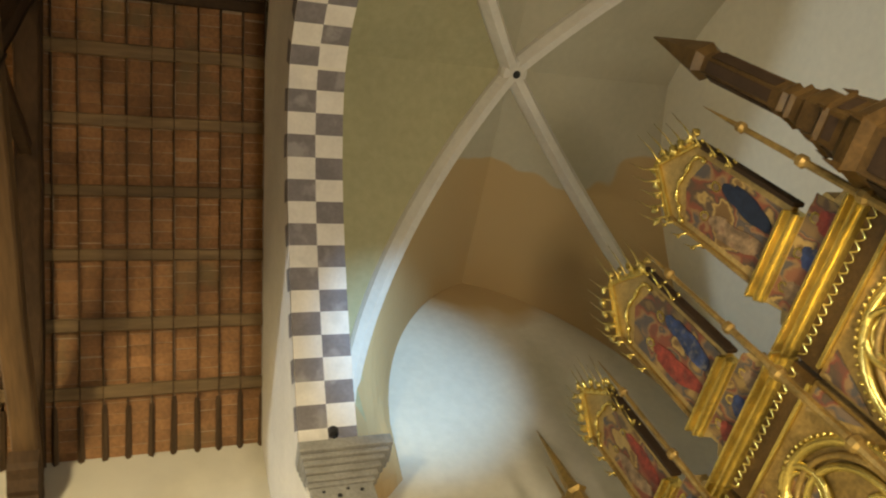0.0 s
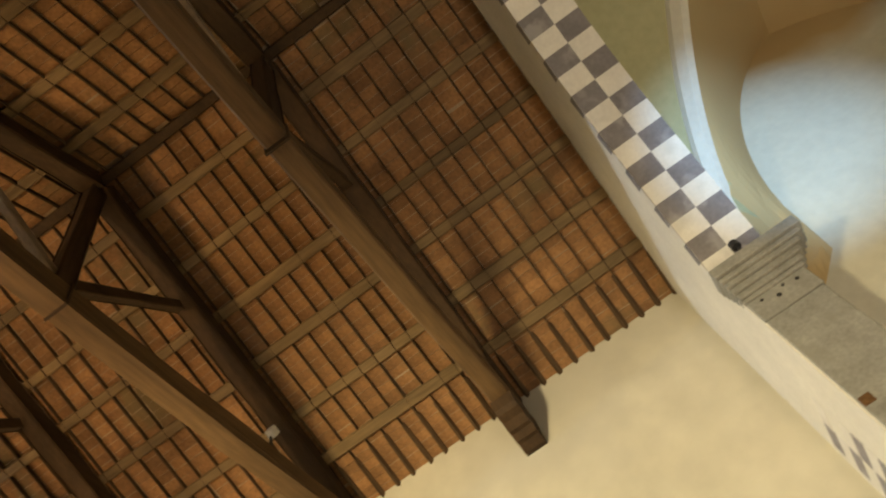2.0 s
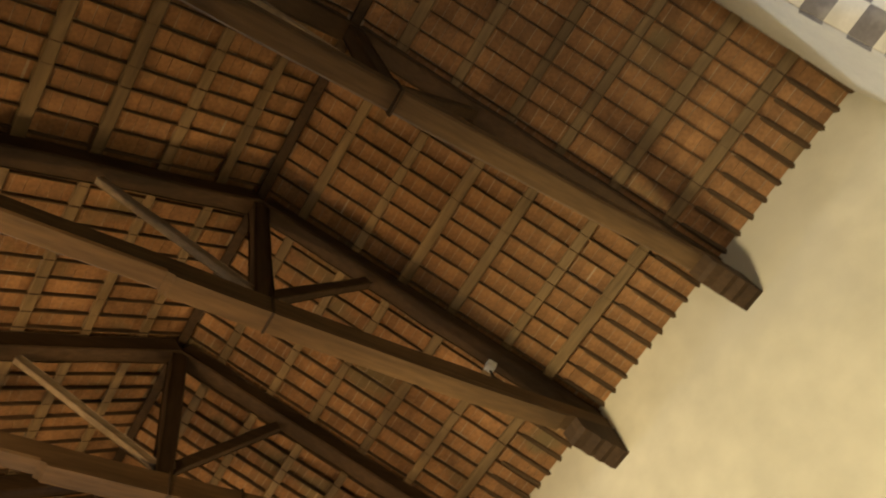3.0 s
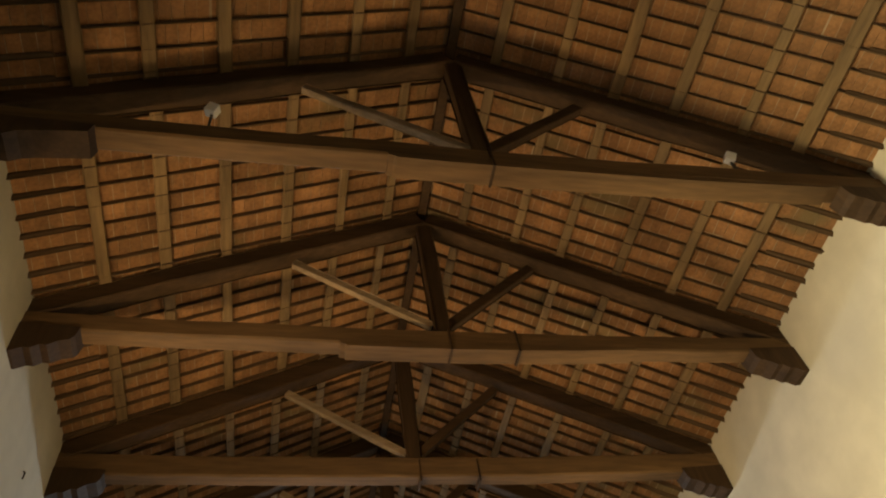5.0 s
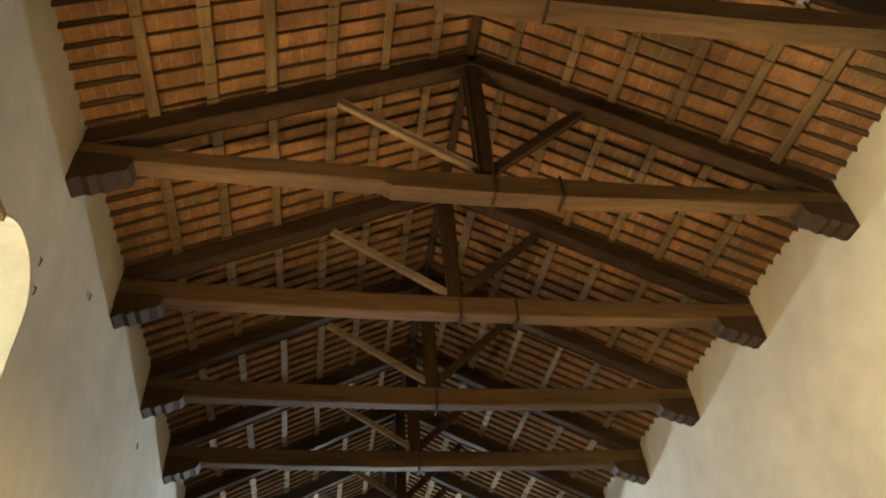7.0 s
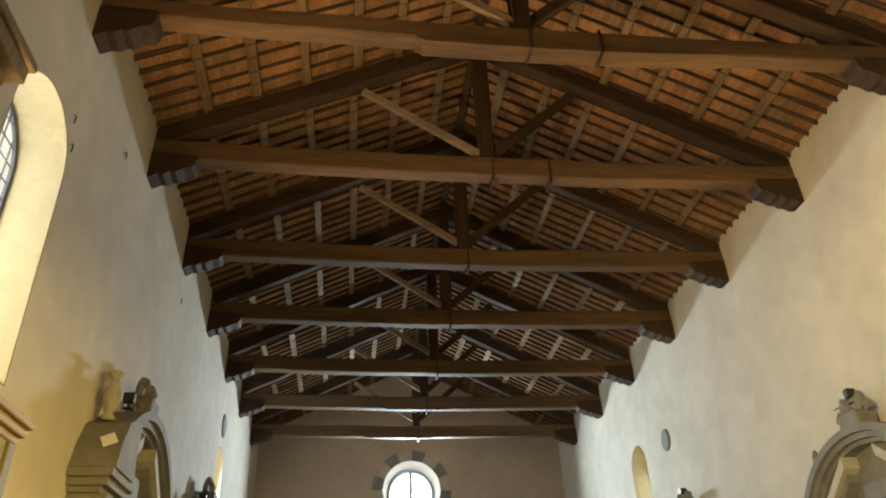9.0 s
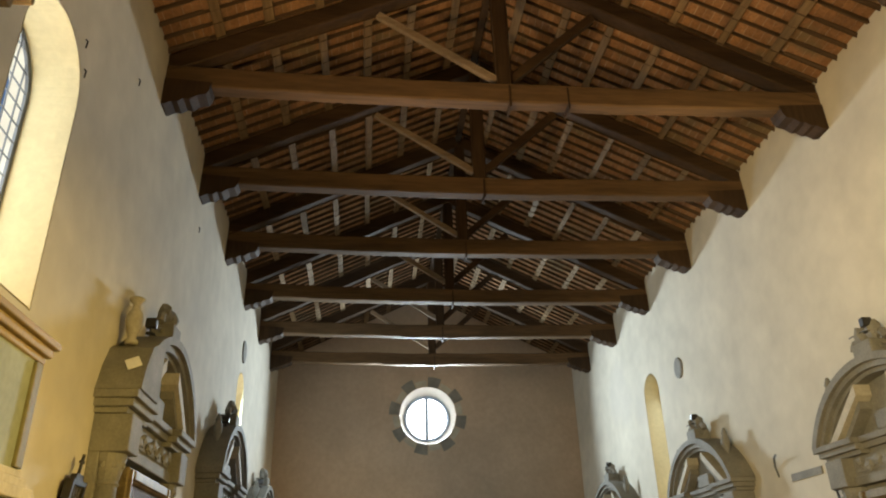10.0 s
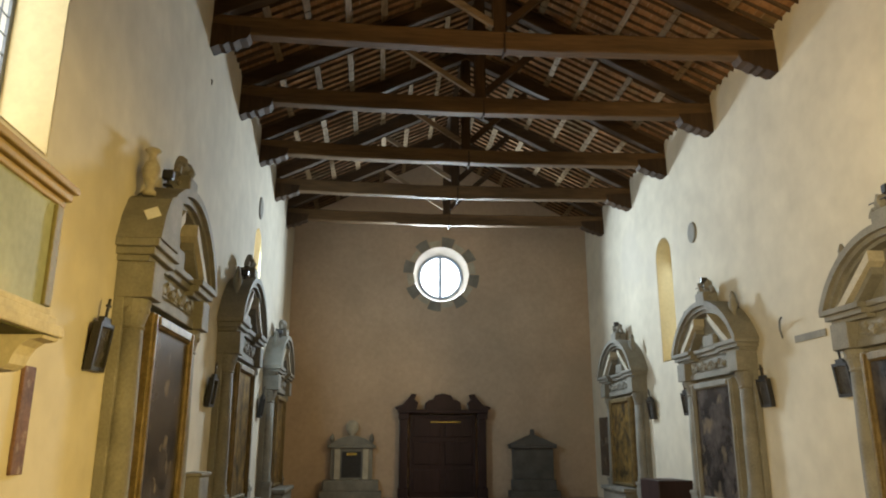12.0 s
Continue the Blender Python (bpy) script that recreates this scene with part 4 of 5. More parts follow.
for k in range(6):
    a = math.pi / 6 + math.pi * k / 3
    for r, z0, z1, w in ((0.211, 3.46, 4.16, 0.088), (0.160, 4.44, 4.53, 0.062), (0.094, 5.03, 5.62, 0.036)):
        bm = B()
        c = Vector((-1.20 + r * math.cos(a), PY + 0.15 + r * math.sin(a), 0))
        side = Vector((-math.sin(a), math.cos(a), 0))
        out = Vector((math.cos(a), math.sin(a), 0))
        vs = [c + side * sx * w + Vector((0, 0, z)) + out * o for o in (-0.03, 0.0) for sx, z in ((-1, z0), (1, z0), (1, z1), (-1, z1))]
        vv = [bm.verts.new(v) for v in vs]
        for f in ((0, 1, 2, 3), (4, 5, 6, 7), (0, 1, 5, 4), (1, 2, 6, 5), (2, 3, 7, 6), (3, 0, 4, 7)):
            bm.faces.new([vv[i] for i in f])
        bmesh.ops.recalc_face_normals(bm, faces=bm.faces[:])
        # Flat dark plates paint the recess shade of the blind windows.
        part("blind_window", bm, DARK_BROWN, tower)
    e = 2 * math.pi * k / 6
    for r, z in ((0.26, 4.28), (0.175, 4.57), (0.105, 5.76)):
        bm = B()
        tube(bm, [(-1.20 + r * math.cos(e), PY + 0.15 + r * math.sin(e), z), (-1.20 + r * math.cos(e), PY + 0.15 + r * math.sin(e), z + r * 0.5)], lambda f: (0.012 + 0.05 * r) * (1 - 0.9 * f), 6)
        part("small_spike", bm, BROWN, tower)
bm = B()
box(bm, -1.6, 2.75, PY - 0.3, PY + 0.32, 1.2, 1.9, 0.02)
part("predella", bm, OLD_GOLD, poly)
bm = B()
box(bm, -2.2, 3.0, PY - 0.6, PY + 0.75, 0.0, 1.2, 0.03)
tagged(finish("high_altar", bm, STONE), "grey stone high altar block under the altarpiece", "altar")


# ---- side altars ----
def side_altar(side, yc, k):
    """A stone aedicule against the wall: columns, entablature, curved pediment, framed dark painting."""
    NAVE = WALL_X[side]
    label = "grey sandstone side altar with curved broken pediment and dark painting" if k else "weathered grey sandstone side altar, urn and spotlight on its pediment"
    t = thing("side_altar", (side * (NAVE - 0.3), yc, 0), label, "altar", "side altars")
    def bx(bm, u0, u1, d0, d1, z0, z1, bev=0.012):
        return box(bm, side * (NAVE - d0), side * (NAVE - d1), yc + u0, yc + u1, z0, z1, bev)
    bm = B()
    bx(bm, -1.40, 1.40, 0, 0.12, 0.0, 3.0)
    part("back_slab", bm, STONE, t)
    bm = B()
    bx(bm, -0.98, 0.98, 0.125, 0.62, 0.0, 0.42, 0.02)
    bx(bm, -1.02, 1.02, 0.125, 0.68, 0.42, 0.52, 0.02)
    part("altar_table", bm, STONE, t)
    for s in (-1, 1):
        bm = B()
        bx(bm, s * 1.22 - 0.19, s * 1.22 + 0.17, 0.125, 0.34, 0.0, 0.62)
        bx(bm, s * 1.22 - 0.2, s * 1.22 + 0.18, 0.125, 0.36, 0.62, 0.70)
        part("pedestal", bm, STONE, t)
        bm = B()
        at = (side * (NAVE - 0.17), yc + s * 1.21, 0)
        lathe(bm, at, ((0.18, 0.70), (0.18, 0.74), (0.155, 0.77), (0.17, 0.81), (0.15, 0.85), (0.15, 1.6), (0.13, 2.66)), 20)
        part("column", bm, STONE, t, "", True)
        bm = B()
        lathe(bm, at, ((0.13, 2.66), (0.15, 2.68), (0.135, 2.71), (0.145, 2.75), (0.185, 2.90), (0.19, 2.92), (0.19, 2.975)), 14)
        for j in range(8):
            a = 2 * math.pi * j / 8
            blob(bm, (at[0] + 0.155 * math.cos(a), at[1] + 0.155 * math.sin(a), 2.86), 0.042, 1, 1, 1.1, 0.4, 1)
        part("column_capital", bm, STONE, t)
        bm = B()
        bx(bm, s * 1.21 - 0.2, s * 1.21 + 0.2, 0.0, 0.42, 2.98, 3.36)
        part("entablature_block", bm, STONE, t)
    # entablature and cornice
    bm = B()
    bx(bm, -1.005, 1.005, 0.0, 0.30, 2.98, 3.10)
    bx(bm, -1.005, 1.005, 0.0, 0.26, 3.10, 3.36)
    part("architrave", bm, STONE, t)
    bm = B()
    bx(bm, -0.92, 0.92, 0.265, 0.285, 3.14, 3.33, 0.008)
    bx(bm, -0.30, 0.30, 0.285, 0.30, 3.16, 3.31, 0.008)
    part("frieze_panel", bm, STONE, t)
    for j in range(9):
        bm = B()
        u = -0.80 + 0.2 * j
        blob(bm, (side * (NAVE - 0.30), yc + u, 3.235 + 0.03 * (-1) ** j), 0.075, 0.45, 1.15, 0.85, 0.7, 2)
        tube(bm, [(side * (NAVE - 0.30), yc + u - 0.09, 3.17), (side * (NAVE - 0.32), yc + u, 3.27), (side * (NAVE - 0.30), yc + u + 0.09, 3.19)], 0.014, 5)
        part("carved_scroll", bm, STONE, t)
    for z0, z1, out, half in ((3.36, 3.42, 0.36, 1.45), (3.42, 3.50, 0.43, 1.50), (3.50, 3.58, 0.48, 1.55)):
        for s in (-1, 1):
            bm = B()
            bx(bm, s * 0.62, s * half, 0.0, out, z0, z1, 0.01)
            part("cornice", bm, STONE, t)
        bm = B()
        bx(bm, -0.615, 0.615, 0.0, out - 0.12, z0, z1, 0.01)
        part("cornice", bm, STONE, t)
    # curved pediment
    half, rise, base = 1.55, 0.95, 3.585
    R = (half ** 2 + rise ** 2) / (2 * rise)
    zc = base + rise - R
    a0 = math.asin(half / R)
    for j, (rin, rout, d) in enumerate(((R - 0.10, R, 0.48), (R - 0.18, R - 0.102, 0.42), (R - 0.24, R - 0.182, 0.35))):
        bm = B()
        n = 22
        ring = [(yc + rout * math.sin(-a0 + 2 * a0 * i / n), zc + rout * math.cos(-a0 + 2 * a0 * i / n)) for i in range(n + 1)]
        ring += [(yc + rin * math.sin(a0 - 2 * a0 * i / n), zc + rin * math.cos(a0 - 2 * a0 * i / n)) for i in range(n + 1)]
        prism(bm, ring, side * NAVE, side * (NAVE - d), "x")
        part("curved_pediment", bm, STONE, t)
    bm = B()
    rr = R - 0.24
    aa = math.acos((base - zc) / rr)
    prism(bm, [(yc + rr * math.sin(-aa + 2 * aa * i / 18), zc + rr * math.cos(-aa + 2 * aa * i / 18)) for i in range(19)], side * NAVE, side * (NAVE - 0.17), "x")
    part("tympanum", bm, STONE, t)
    for s in (-1, 1):
        for w, d0, d1 in ((0.13, 0.18, 0.42), (0.08, 0.18, 0.36)):
            bm = B()
            lift = 0.0 if w > 0.1 else -0.14
            prism(bm, [(yc + s * 1.16, base + 0.01), (yc + s * 0.98, base + 0.01 + lift * 0), (yc + s * 0.34, base + 0.50 + lift), (yc + s * 0.34, base + 0.50 + lift + w * 1.15)] if w > 0.1 else [(yc + s * 0.90, base + 0.01), (yc + s * 0.78, base + 0.01), (yc + s * 0.40, base + 0.33), (yc + s * 0.40, base + 0.43)], side * (NAVE - d0), side * (NAVE - d1), "x")
            # The outer rake's paler stone paints the light it catches.
            part("raking_cornice", bm, PALE_STONE if w > 0.1 else STONE, t)
    bm = B()
    bx(bm, -0.26, 0.26, 0.175, 0.30, base + 0.01, base + 0.26, 0.03)
    part("cartouche", bm, STONE, t)
    # crowning scrolls
    top = base + rise
    bm = B()
    bx(bm, -0.20, 0.20, 0.08, 0.40, top - 0.03, top + 0.20, 0.02)
    crown = part("crowning_block", bm, STONE, t)
    for s in (-1, 1):
        bm = B()
        tube(bm, [(side * (NAVE - 0.25), yc + s * (0.20 + 0.15 * math.cos(a) * (1 - a / 9)), top + 0.16 + 0.15 * math.sin(a) * (1 - a / 9)) for a in [i * 0.45 for i in range(13)]], lambda f: 0.06 * (1 - 0.5 * f), 7)
        blob(bm, (side * (NAVE - 0.25), yc + s * 0.13, top + 0.33), 0.11, 0.9, 0.8, 1.2, 0.5, 2)
        part("scroll", bm, STONE, crown)
    for s in (-1, 1):
        if k == 0 and s < 0:
            continue
        u = s * 1.14
        bm = B()
        at = (side * (NAVE - 0.24), yc + u, base + 0.40)
        lathe(bm, at, ((0.07, 0.0), (0.075, 0.06), (0.04, 0.10), (0.045, 0.14), (0.085, 0.25), (0.09, 0.32), (0.05, 0.42), (0.06, 0.45), (0.02, 0.56)), 10)
        part("pine_cone_finial", bm, STONE, t, "", True)
    # painting
    bm = B()
    bx(bm, -0.80, 0.80, 0.125, 0.29, 0.62, 2.76, 0)
    # On these three altars the gilt also paints warm reflections.
    gilt = k in (1, 2, 5)
    painting = part("painting", bm, PAINT_GILT if gilt else DARK_PAINT, t, "dark panel with gilt relief and painted warm glints" if gilt else "darkened oil painting")
    frame_mat = STONE if k == 4 else FRAME_GILT
    for u0, u1, z0, z1 in ((-0.94, -0.80, 0.54, 2.90), (0.80, 0.94, 0.54, 2.90), (-0.795, 0.795, 2.76, 2.90), (-0.795, 0.795, 0.54, 0.62)):
        bm = B()
        bx(bm, u0, u1, 0.125, 0.33, z0, z1, 0.02)
        bx(bm, u0 + 0.035, u1 - 0.035, 0.125, 0.36, z0 + 0.02, z1 - 0.02, 0.012) if z1 - z0 > 0.1 else None
        part("picture_frame", bm, frame_mat, painting)
    if k < 2:
        t.scale.z = 1.09
    return t


def urn(at, mat_):
    bm = B()
    lathe(bm, at, ((0.075, 0), (0.08, 0.04), (0.05, 0.07), (0.055, 0.11), (0.095, 0.22), (0.11, 0.31), (0.085, 0.39), (0.05, 0.44), (0.045, 0.50), (0.095, 0.55), (0.10, 0.57), (0.08, 0.585)), 20)
    ob = finish("urn", bm, mat_, True)
    return tagged(ob, "pale stucco urn standing on the altar's pediment", "urn")


def spotlight(at):
    """A small black floodlight on a foot."""
    t = thing("spotlight", at, "small black floodlight standing on an altar pediment", "spotlight", "pediment spotlights")
    x, y, z = at
    bm = B()
    lathe(bm, at, ((0.06, 0), (0.06, 0.015), (0.012, 0.02), (0.012, 0.09)), 10)
    part("foot", bm, BLACK, t)
    bm = B()
    tube(bm, [(x, y + 0.05, z + 0.05), (x, y + 0.42, z + 0.05)], 0.009, 6)
    part("fixing_bar", bm, BLACK, t)
    bm = B()
    box(bm, x - 0.07, x + 0.07, y - 0.05, y + 0.05, z + 0.08, z + 0.20, 0.015)
    body = part("housing", bm, BLACK, t)
    bm = B()
    box(bm, x - 0.058, x + 0.058, y - 0.038, y + 0.038, z + 0.2005, z + 0.206, 0)
    part("lens", bm, SMOKED, body, "clear floodlight lens")
    return t


ALTARS = ((-1, 15.8), (-1, 21.2), (-1, 26.8), (1, 14.9), (1, 20.7), (1, 26.6))
for k, (side, yc) in enumerate(ALTARS):
    side_altar(side, yc, k)
    spotlight((side * (NAVE - 0.26), yc + (-0.12 if side > 0 else -0.55 if k else -0.72), (4.83 if side > 0 else 4.82 if k < 2 else 4.435)))
# Added block standing in for the pediment's steep near curve.
bm = B()
prism(bm, [(14.26, 3.91), (14.36, 4.20), (14.52, 4.46), (14.62, 4.52), (15.0, 4.60), (15.0, 3.91)], -5.0, -4.50, "x")
tagged(finish("pediment_curve_block", bm, STONE), "rough grey block standing in for the pediment's curved top, under an urn", "stone block")
urn((-4.80, 14.60, 4.53), PALE_STONE)
bm = B()
box(bm, -4.08, -3.92, -0.08, 0.08, 0.0, 0.012, 0.003)
card = tagged(finish("paper_card", bm, WHITE_BOX), "small cream card resting askew on the altar's pediment", "card")
card.matrix_world = Matrix.Translation((-4.66, 14.37, 4.23)) @ Matrix.Rotation(math.radians(62), 4, "X") @ Matrix.Rotation(math.radians(28), 4, "Z") @ Matrix.Translation((4.0, 0, 0))


# ---- stations of the cross ----
def station(side, y, z):
    """A dark framed plaque hung tilting forward, with a little cross on top."""
    NAVE = WALL_X[side]
    t = thing("station_plaque", (side * NAVE, y, z), "dark framed plaque with a small cross, tilted off the wall", "wall plaque", "station plaques")
    tilt = 0.06
    def q(d, zz):
        return side * (NAVE - 0.02 - d - tilt * zz / 0.5), z + zz
    def slab(u0, u1, z0, z1, d0, d1):
        bm = B()
        (xa, za), (xb, zb), (xc, zc), (xd, zd) = q(d0, z0), q(d1, z0), q(d1, z1), q(d0, z1)
        prism(bm, [(xa, za), (xb, zb), (xc, zc), (xd, zd)], y + u0, y + u1)
        return bm
    body = part("panel", slab(-0.145, 0.145, 0.03, 0.47, 0.0, 0.05), SMOKED, t)
    for u0, u1, z0, z1 in ((-0.185, -0.145, 0.0, 0.5), (0.145, 0.185, 0.0, 0.5), (-0.145, 0.145, 0.0, 0.045), (-0.145, 0.145, 0.455, 0.5)):
        part("frame_bar", slab(u0, u1, z0, z1, -0.005, 0.08), BLACK, body)
    part("crest", slab(-0.10, 0.10, 0.5, 0.56, 0.0, 0.06), BLACK, t)
    part("cross_upright", slab(-0.012, 0.012, 0.56, 0.76, 0.02, 0.045), BLACK, t)
    part("cross_arm", slab(-0.05, 0.05, 0.67, 0.695, 0.02, 0.045), BLACK, t)


for side, y, z in ((1, 16.62, 2.34), (1, 18.98, 2.30), (1, 22.5, 2.28), (1, 24.75, 2.26), (-1, 13.92, 2.37), (-1, 19.3, 2.26), (-1, 24.9, 2.26)):
    station(side, y, z)

# ---- choir loft on the wall ----
loft = thing("choir_loft", (-4.55, 9.6, 2.2), "sage green painted wooden choir loft with ochre mouldings on brackets", "choir loft")
bm = B()
box(bm, -4.16, -4.12, 8.2, 10.82, 2.49, 3.16)
part("front_panel", bm, LOFT_PAINT, loft)
bm = B()
box(bm, -5.0, -4.165, 10.78, 10.82, 2.49, 3.16)
part("end_panel", bm, LOFT_PAINT, loft)
for z0, z1, out in ((3.16, 3.21, 0.02), (3.21, 3.27, 0.05), (3.27, 3.32, 0.08)):
    bm = B()
    box(bm, -5.0, -4.12 + out, 8.2, 10.82 + out, z0, z1 - 0.002, 0.01)
    part("top_moulding", bm, LOFT_TRIM, loft)
for z0, z1, out in ((2.44, 2.49, 0.02), (2.38, 2.44, 0.05), (2.305, 2.38, 0.09)):
    bm = B()
    box(bm, -5.0, -4.12 + out, 8.2, 10.82 + out, z0, z1 - 0.002, 0.01)
    part("bottom_moulding", bm, PALE_STONE, loft)
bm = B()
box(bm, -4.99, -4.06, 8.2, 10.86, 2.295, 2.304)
part("soffit", bm, GREEN_SOFFIT, loft, "dark green underside")
for y in (8.9, 9.8, 10.77):
    bm = B()
    box(bm, -4.125, -4.095, y - 0.05, y + 0.05, 2.495, 3.155, 0.008)
    part("stile", bm, OLIVE_TRIM, loft)
for y in (8.6, 10.62):
    bm = B()
    prism(bm, [(-4.99, 2.294), (-4.03, 2.294), (-4.04, 2.275), (-4.11, 2.265), (-4.16, 2.23), (-4.19, 2.18), (-4.21, 2.12), (-4.25, 2.09), (-4.36, 2.08), (-4.48, 2.05), (-4.60, 1.98), (-4.72, 1.86), (-4.88, 1.80), (-4.99, 1.62)], y, y + 0.22)
    part("bracket", bm, PALE_STONE, loft, "scrolled stone bracket")
case = thing("organ_case", (-4.7, 9.3, 3.32), "brown wooden organ case with a heavy broken cornice", "organ case")
bm = B()
box(bm, -4.98, -4.5, 8.6, 9.75, 2.53, 5.2, 0.02)
part("case_body", bm, CASE_WOOD, case)
for z0, z1, out in ((5.2, 5.32, 0.06), (5.32, 5.44, 0.14), (5.44, 5.58, 0.24), (5.58, 5.66, 0.28)):
    bm = B()
    box(bm, -4.98, -4.5 + out * 0.8, 8.6, 9.75 + out, z0, z1 - 0.003, 0.012)
    part("case_cornice", bm, CASE_WOOD, case)
bm = B()
box(bm, -4.998, -4.965, 12.50, 12.71, 1.40, 2.29, 0.006)
tagged(finish("wooden_board", bm, BOARD_WOOD), "narrow reddish brown wooden board fixed upright on the wall", "wall board")

# ---- entrance portal and monuments on the inner facade ----
FY = FACADE_Y
portal = thing("entrance_portal", (0.05, FY - 0.2, 0), "dark walnut inner portal with scrolled crest and double doors", "portal")
bm = B()
box(bm, -1.0, 1.1, FY - 0.12, FY, 0.0, 2.55)
leafs = part("door_panel", bm, DARK_WOOD, portal)
for x in (-0.9, 0.12):
    for z0, z1 in ((0.15, 0.85), (1.0, 1.7), (1.85, 2.45)):
        bm = B()
        box(bm, x, x + 0.86, FY - 0.15, FY - 0.12, z0, z1, 0.02)
        part("raised_panel", bm, DARK_WOOD, leafs)
for s in (-1, 1):
    bm = B()
    x = 0.05 + s * 1.26
    box(bm, x - 0.16, x + 0.16, FY - 0.28, FY, 0.0, 0.3, 0.015)
    box(bm, x - 0.13, x + 0.13, FY - 0.24, FY, 0.3, 2.4, 0.015)
    box(bm, x - 0.17, x + 0.17, FY - 0.28, FY, 2.4, 2.58, 0.015)
    part("pilaster", bm, DARK_WOOD, portal)
    bm = B()
    prism(bm, [(0.05 + s * 1.5, 2.70), (0.05 + s * 1.55, 2.78), (0.05 + s * 1.30, 2.86), (0.05 + s * 1.12, 3.05), (0.05 + s * 1.02, 3.20), (0.05 + s * 0.86, 3.18), (0.05 + s * 0.92, 3.02), (0.05 + s * 0.80, 2.92), (0.05 + s * 0.85, 2.70)], FY - 0.26, FY - 0.02)
    part("scroll_crest", bm, DARK_WOOD, portal)
bm = B()
box(bm, -1.40, 1.50, FY - 0.32, FY, 2.585, 2.70, 0.02)
part("lintel", bm, DARK_WOOD, portal)
bm = B()
prism(bm, [(-0.55, 2.705), (0.65, 2.705), (0.62, 2.92), (0.50, 3.00), (0.38, 3.02), (0.30, 3.16), (0.05, 3.22), (-0.20, 3.16), (-0.28, 3.02), (-0.40, 3.00), (-0.52, 2.92)], FY - 0.22, FY - 0.02)
part("centre_crest", bm, DARK_WOOD, portal)
bm = B()
box(bm, -0.35, 0.62, FY - 0.165, FY - 0.152, 2.30, 2.33)
part("brass_strip", bm, GOLD, portal, "thin bright brass strip")


def monument(x, label, gabled):
    body_stone = DARK_STONE if gabled else STONE
    t = thing("wall_monument", (x, FY - 0.2, 0), label, "monument")
    bm = B()
    wide = 0.80 if gabled else 0.96
    box(bm, x - wide, x + wide, FY - 0.45, FY, 0.0, 0.22, 0.02)
    box(bm, x - wide + 0.1, x + wide - 0.1, FY - 0.35, FY, 0.22, 0.55, 0.02)
    part("base", bm, body_stone, t)
    bm = B()
    box(bm, x - 0.66, x + 0.66, FY - 0.2, FY, 0.55, 1.50, 0.015)
    body = part("body", bm, body_stone, t)
    if not gabled:
        # Flat black plate paints the shade inside the niche.
        bm = B()
        box(bm, x - 0.30, x + 0.30, FY - 0.215, FY - 0.203, 0.62, 1.40, 0)
        part("dark_niche", bm, BLACK, body)
        bm = B()
        box(bm, x - 0.16, x + 0.16, FY - 0.22, FY - 0.216, 1.28, 1.36)
        part("gilt_inscription", bm, GOLD, body)
        for s in (-1, 1):
            bm = B()
            box(bm, x + s * 0.44 - 0.09, x + s * 0.44 + 0.09, FY - 0.26, FY - 0.205, 0.56, 1.48, 0.015)
            part("pilaster", bm, PALE_STONE, body)
    bm = B()
    box(bm, x - 0.76, x + 0.76, FY - 0.3, FY, 1.505, 1.60, 0.015)
    if gabled:
        prism(bm, [(x - 0.82, 1.605), (x + 0.82, 1.605), (x + 0.12, 1.90), (x + 0.05, 1.93), (x + 0.04, 2.10), (x - 0.04, 2.10), (x - 0.05, 1.93), (x - 0.12, 1.90)], FY - 0.26, FY)
    else:
        prism(bm, [(x - 0.70, 1.605), (x + 0.70, 1.605), (x + 0.45, 1.78), (x + 0.15, 1.88), (x - 0.15, 1.88), (x - 0.45, 1.78)], FY - 0.26, FY)
    part("crown", bm, body_stone, t)
    if not gabled:
        bm = B()
        lathe(bm, (x, FY - 0.16, 1.88), ((0.12, 0), (0.07, 0.05), (0.15, 0.11), (0.20, 0.20), (0.20, 0.32), (0.17, 0.41), (0.10, 0.46), (0.02, 0.48)), 16, 0.7)
        part("bust_shape", bm, PALE_STONE, t, "plain pale bust-like finial", True)
        for s in (-1, 1):
            bm = B()
            lathe(bm, (x + s * 0.62, FY - 0.16, 1.6), ((0.06, 0), (0.03, 0.06), (0.08, 0.16), (0.05, 0.28), (0.01, 0.36)), 10)
            part("flame_finial", bm, body_stone, t)


monument(-2.83, "grey stone wall monument with dark niche and a bust shape", False)
monument(2.95, "plain grey gabled stone monument beside the portal", True)

# ---- truss lamps, tablets, marks ----
for x, y, z in ((3.18, 9.50, 9.14), (-2.89, 9.50, 9.19)):
    t = thing("truss_lamp", (x, y, 8.79), "small white box lamp on a stem above the tie beam", "lamp", "truss lamps")
    bm = B()
    box(bm, x - 0.012, x + 0.012, y + 0.02, y + 0.044, 8.74, z - 0.05)
    part("stem", bm, BLACK, t)
    bm = B()
    box(bm, x - 0.062, x + 0.062, y - 0.05, y + 0.06, z - 0.062, z + 0.062, 0.01)
    bm.transform(Matrix.Translation((x, y, z)) @ Matrix.Rotation(0.45, 4, "Y") @ Matrix.Rotation(0.25, 4, "X") @ Matrix.Translation((-x, -y, -z)))
    part("lamp_box", bm, WHITE_BOX, t)
bm = B()
lathe(bm, (0, 0, 0), ((0.21, 0), (0.21, 0.03), (0.17, 0.045), (0.02, 0.05)), 24)
ob = tagged(finish("wall_disc", bm, STONE), "round grey stone disc set in the plaster", "wall disc", "wall discs")
ob.matrix_world = Matrix.Translation((5.06, 21.62, 6.33)) @ Matrix.Rotation(-math.pi / 2, 4, "Y") @ Matrix.Diagonal((1.15, 1, 1, 1))
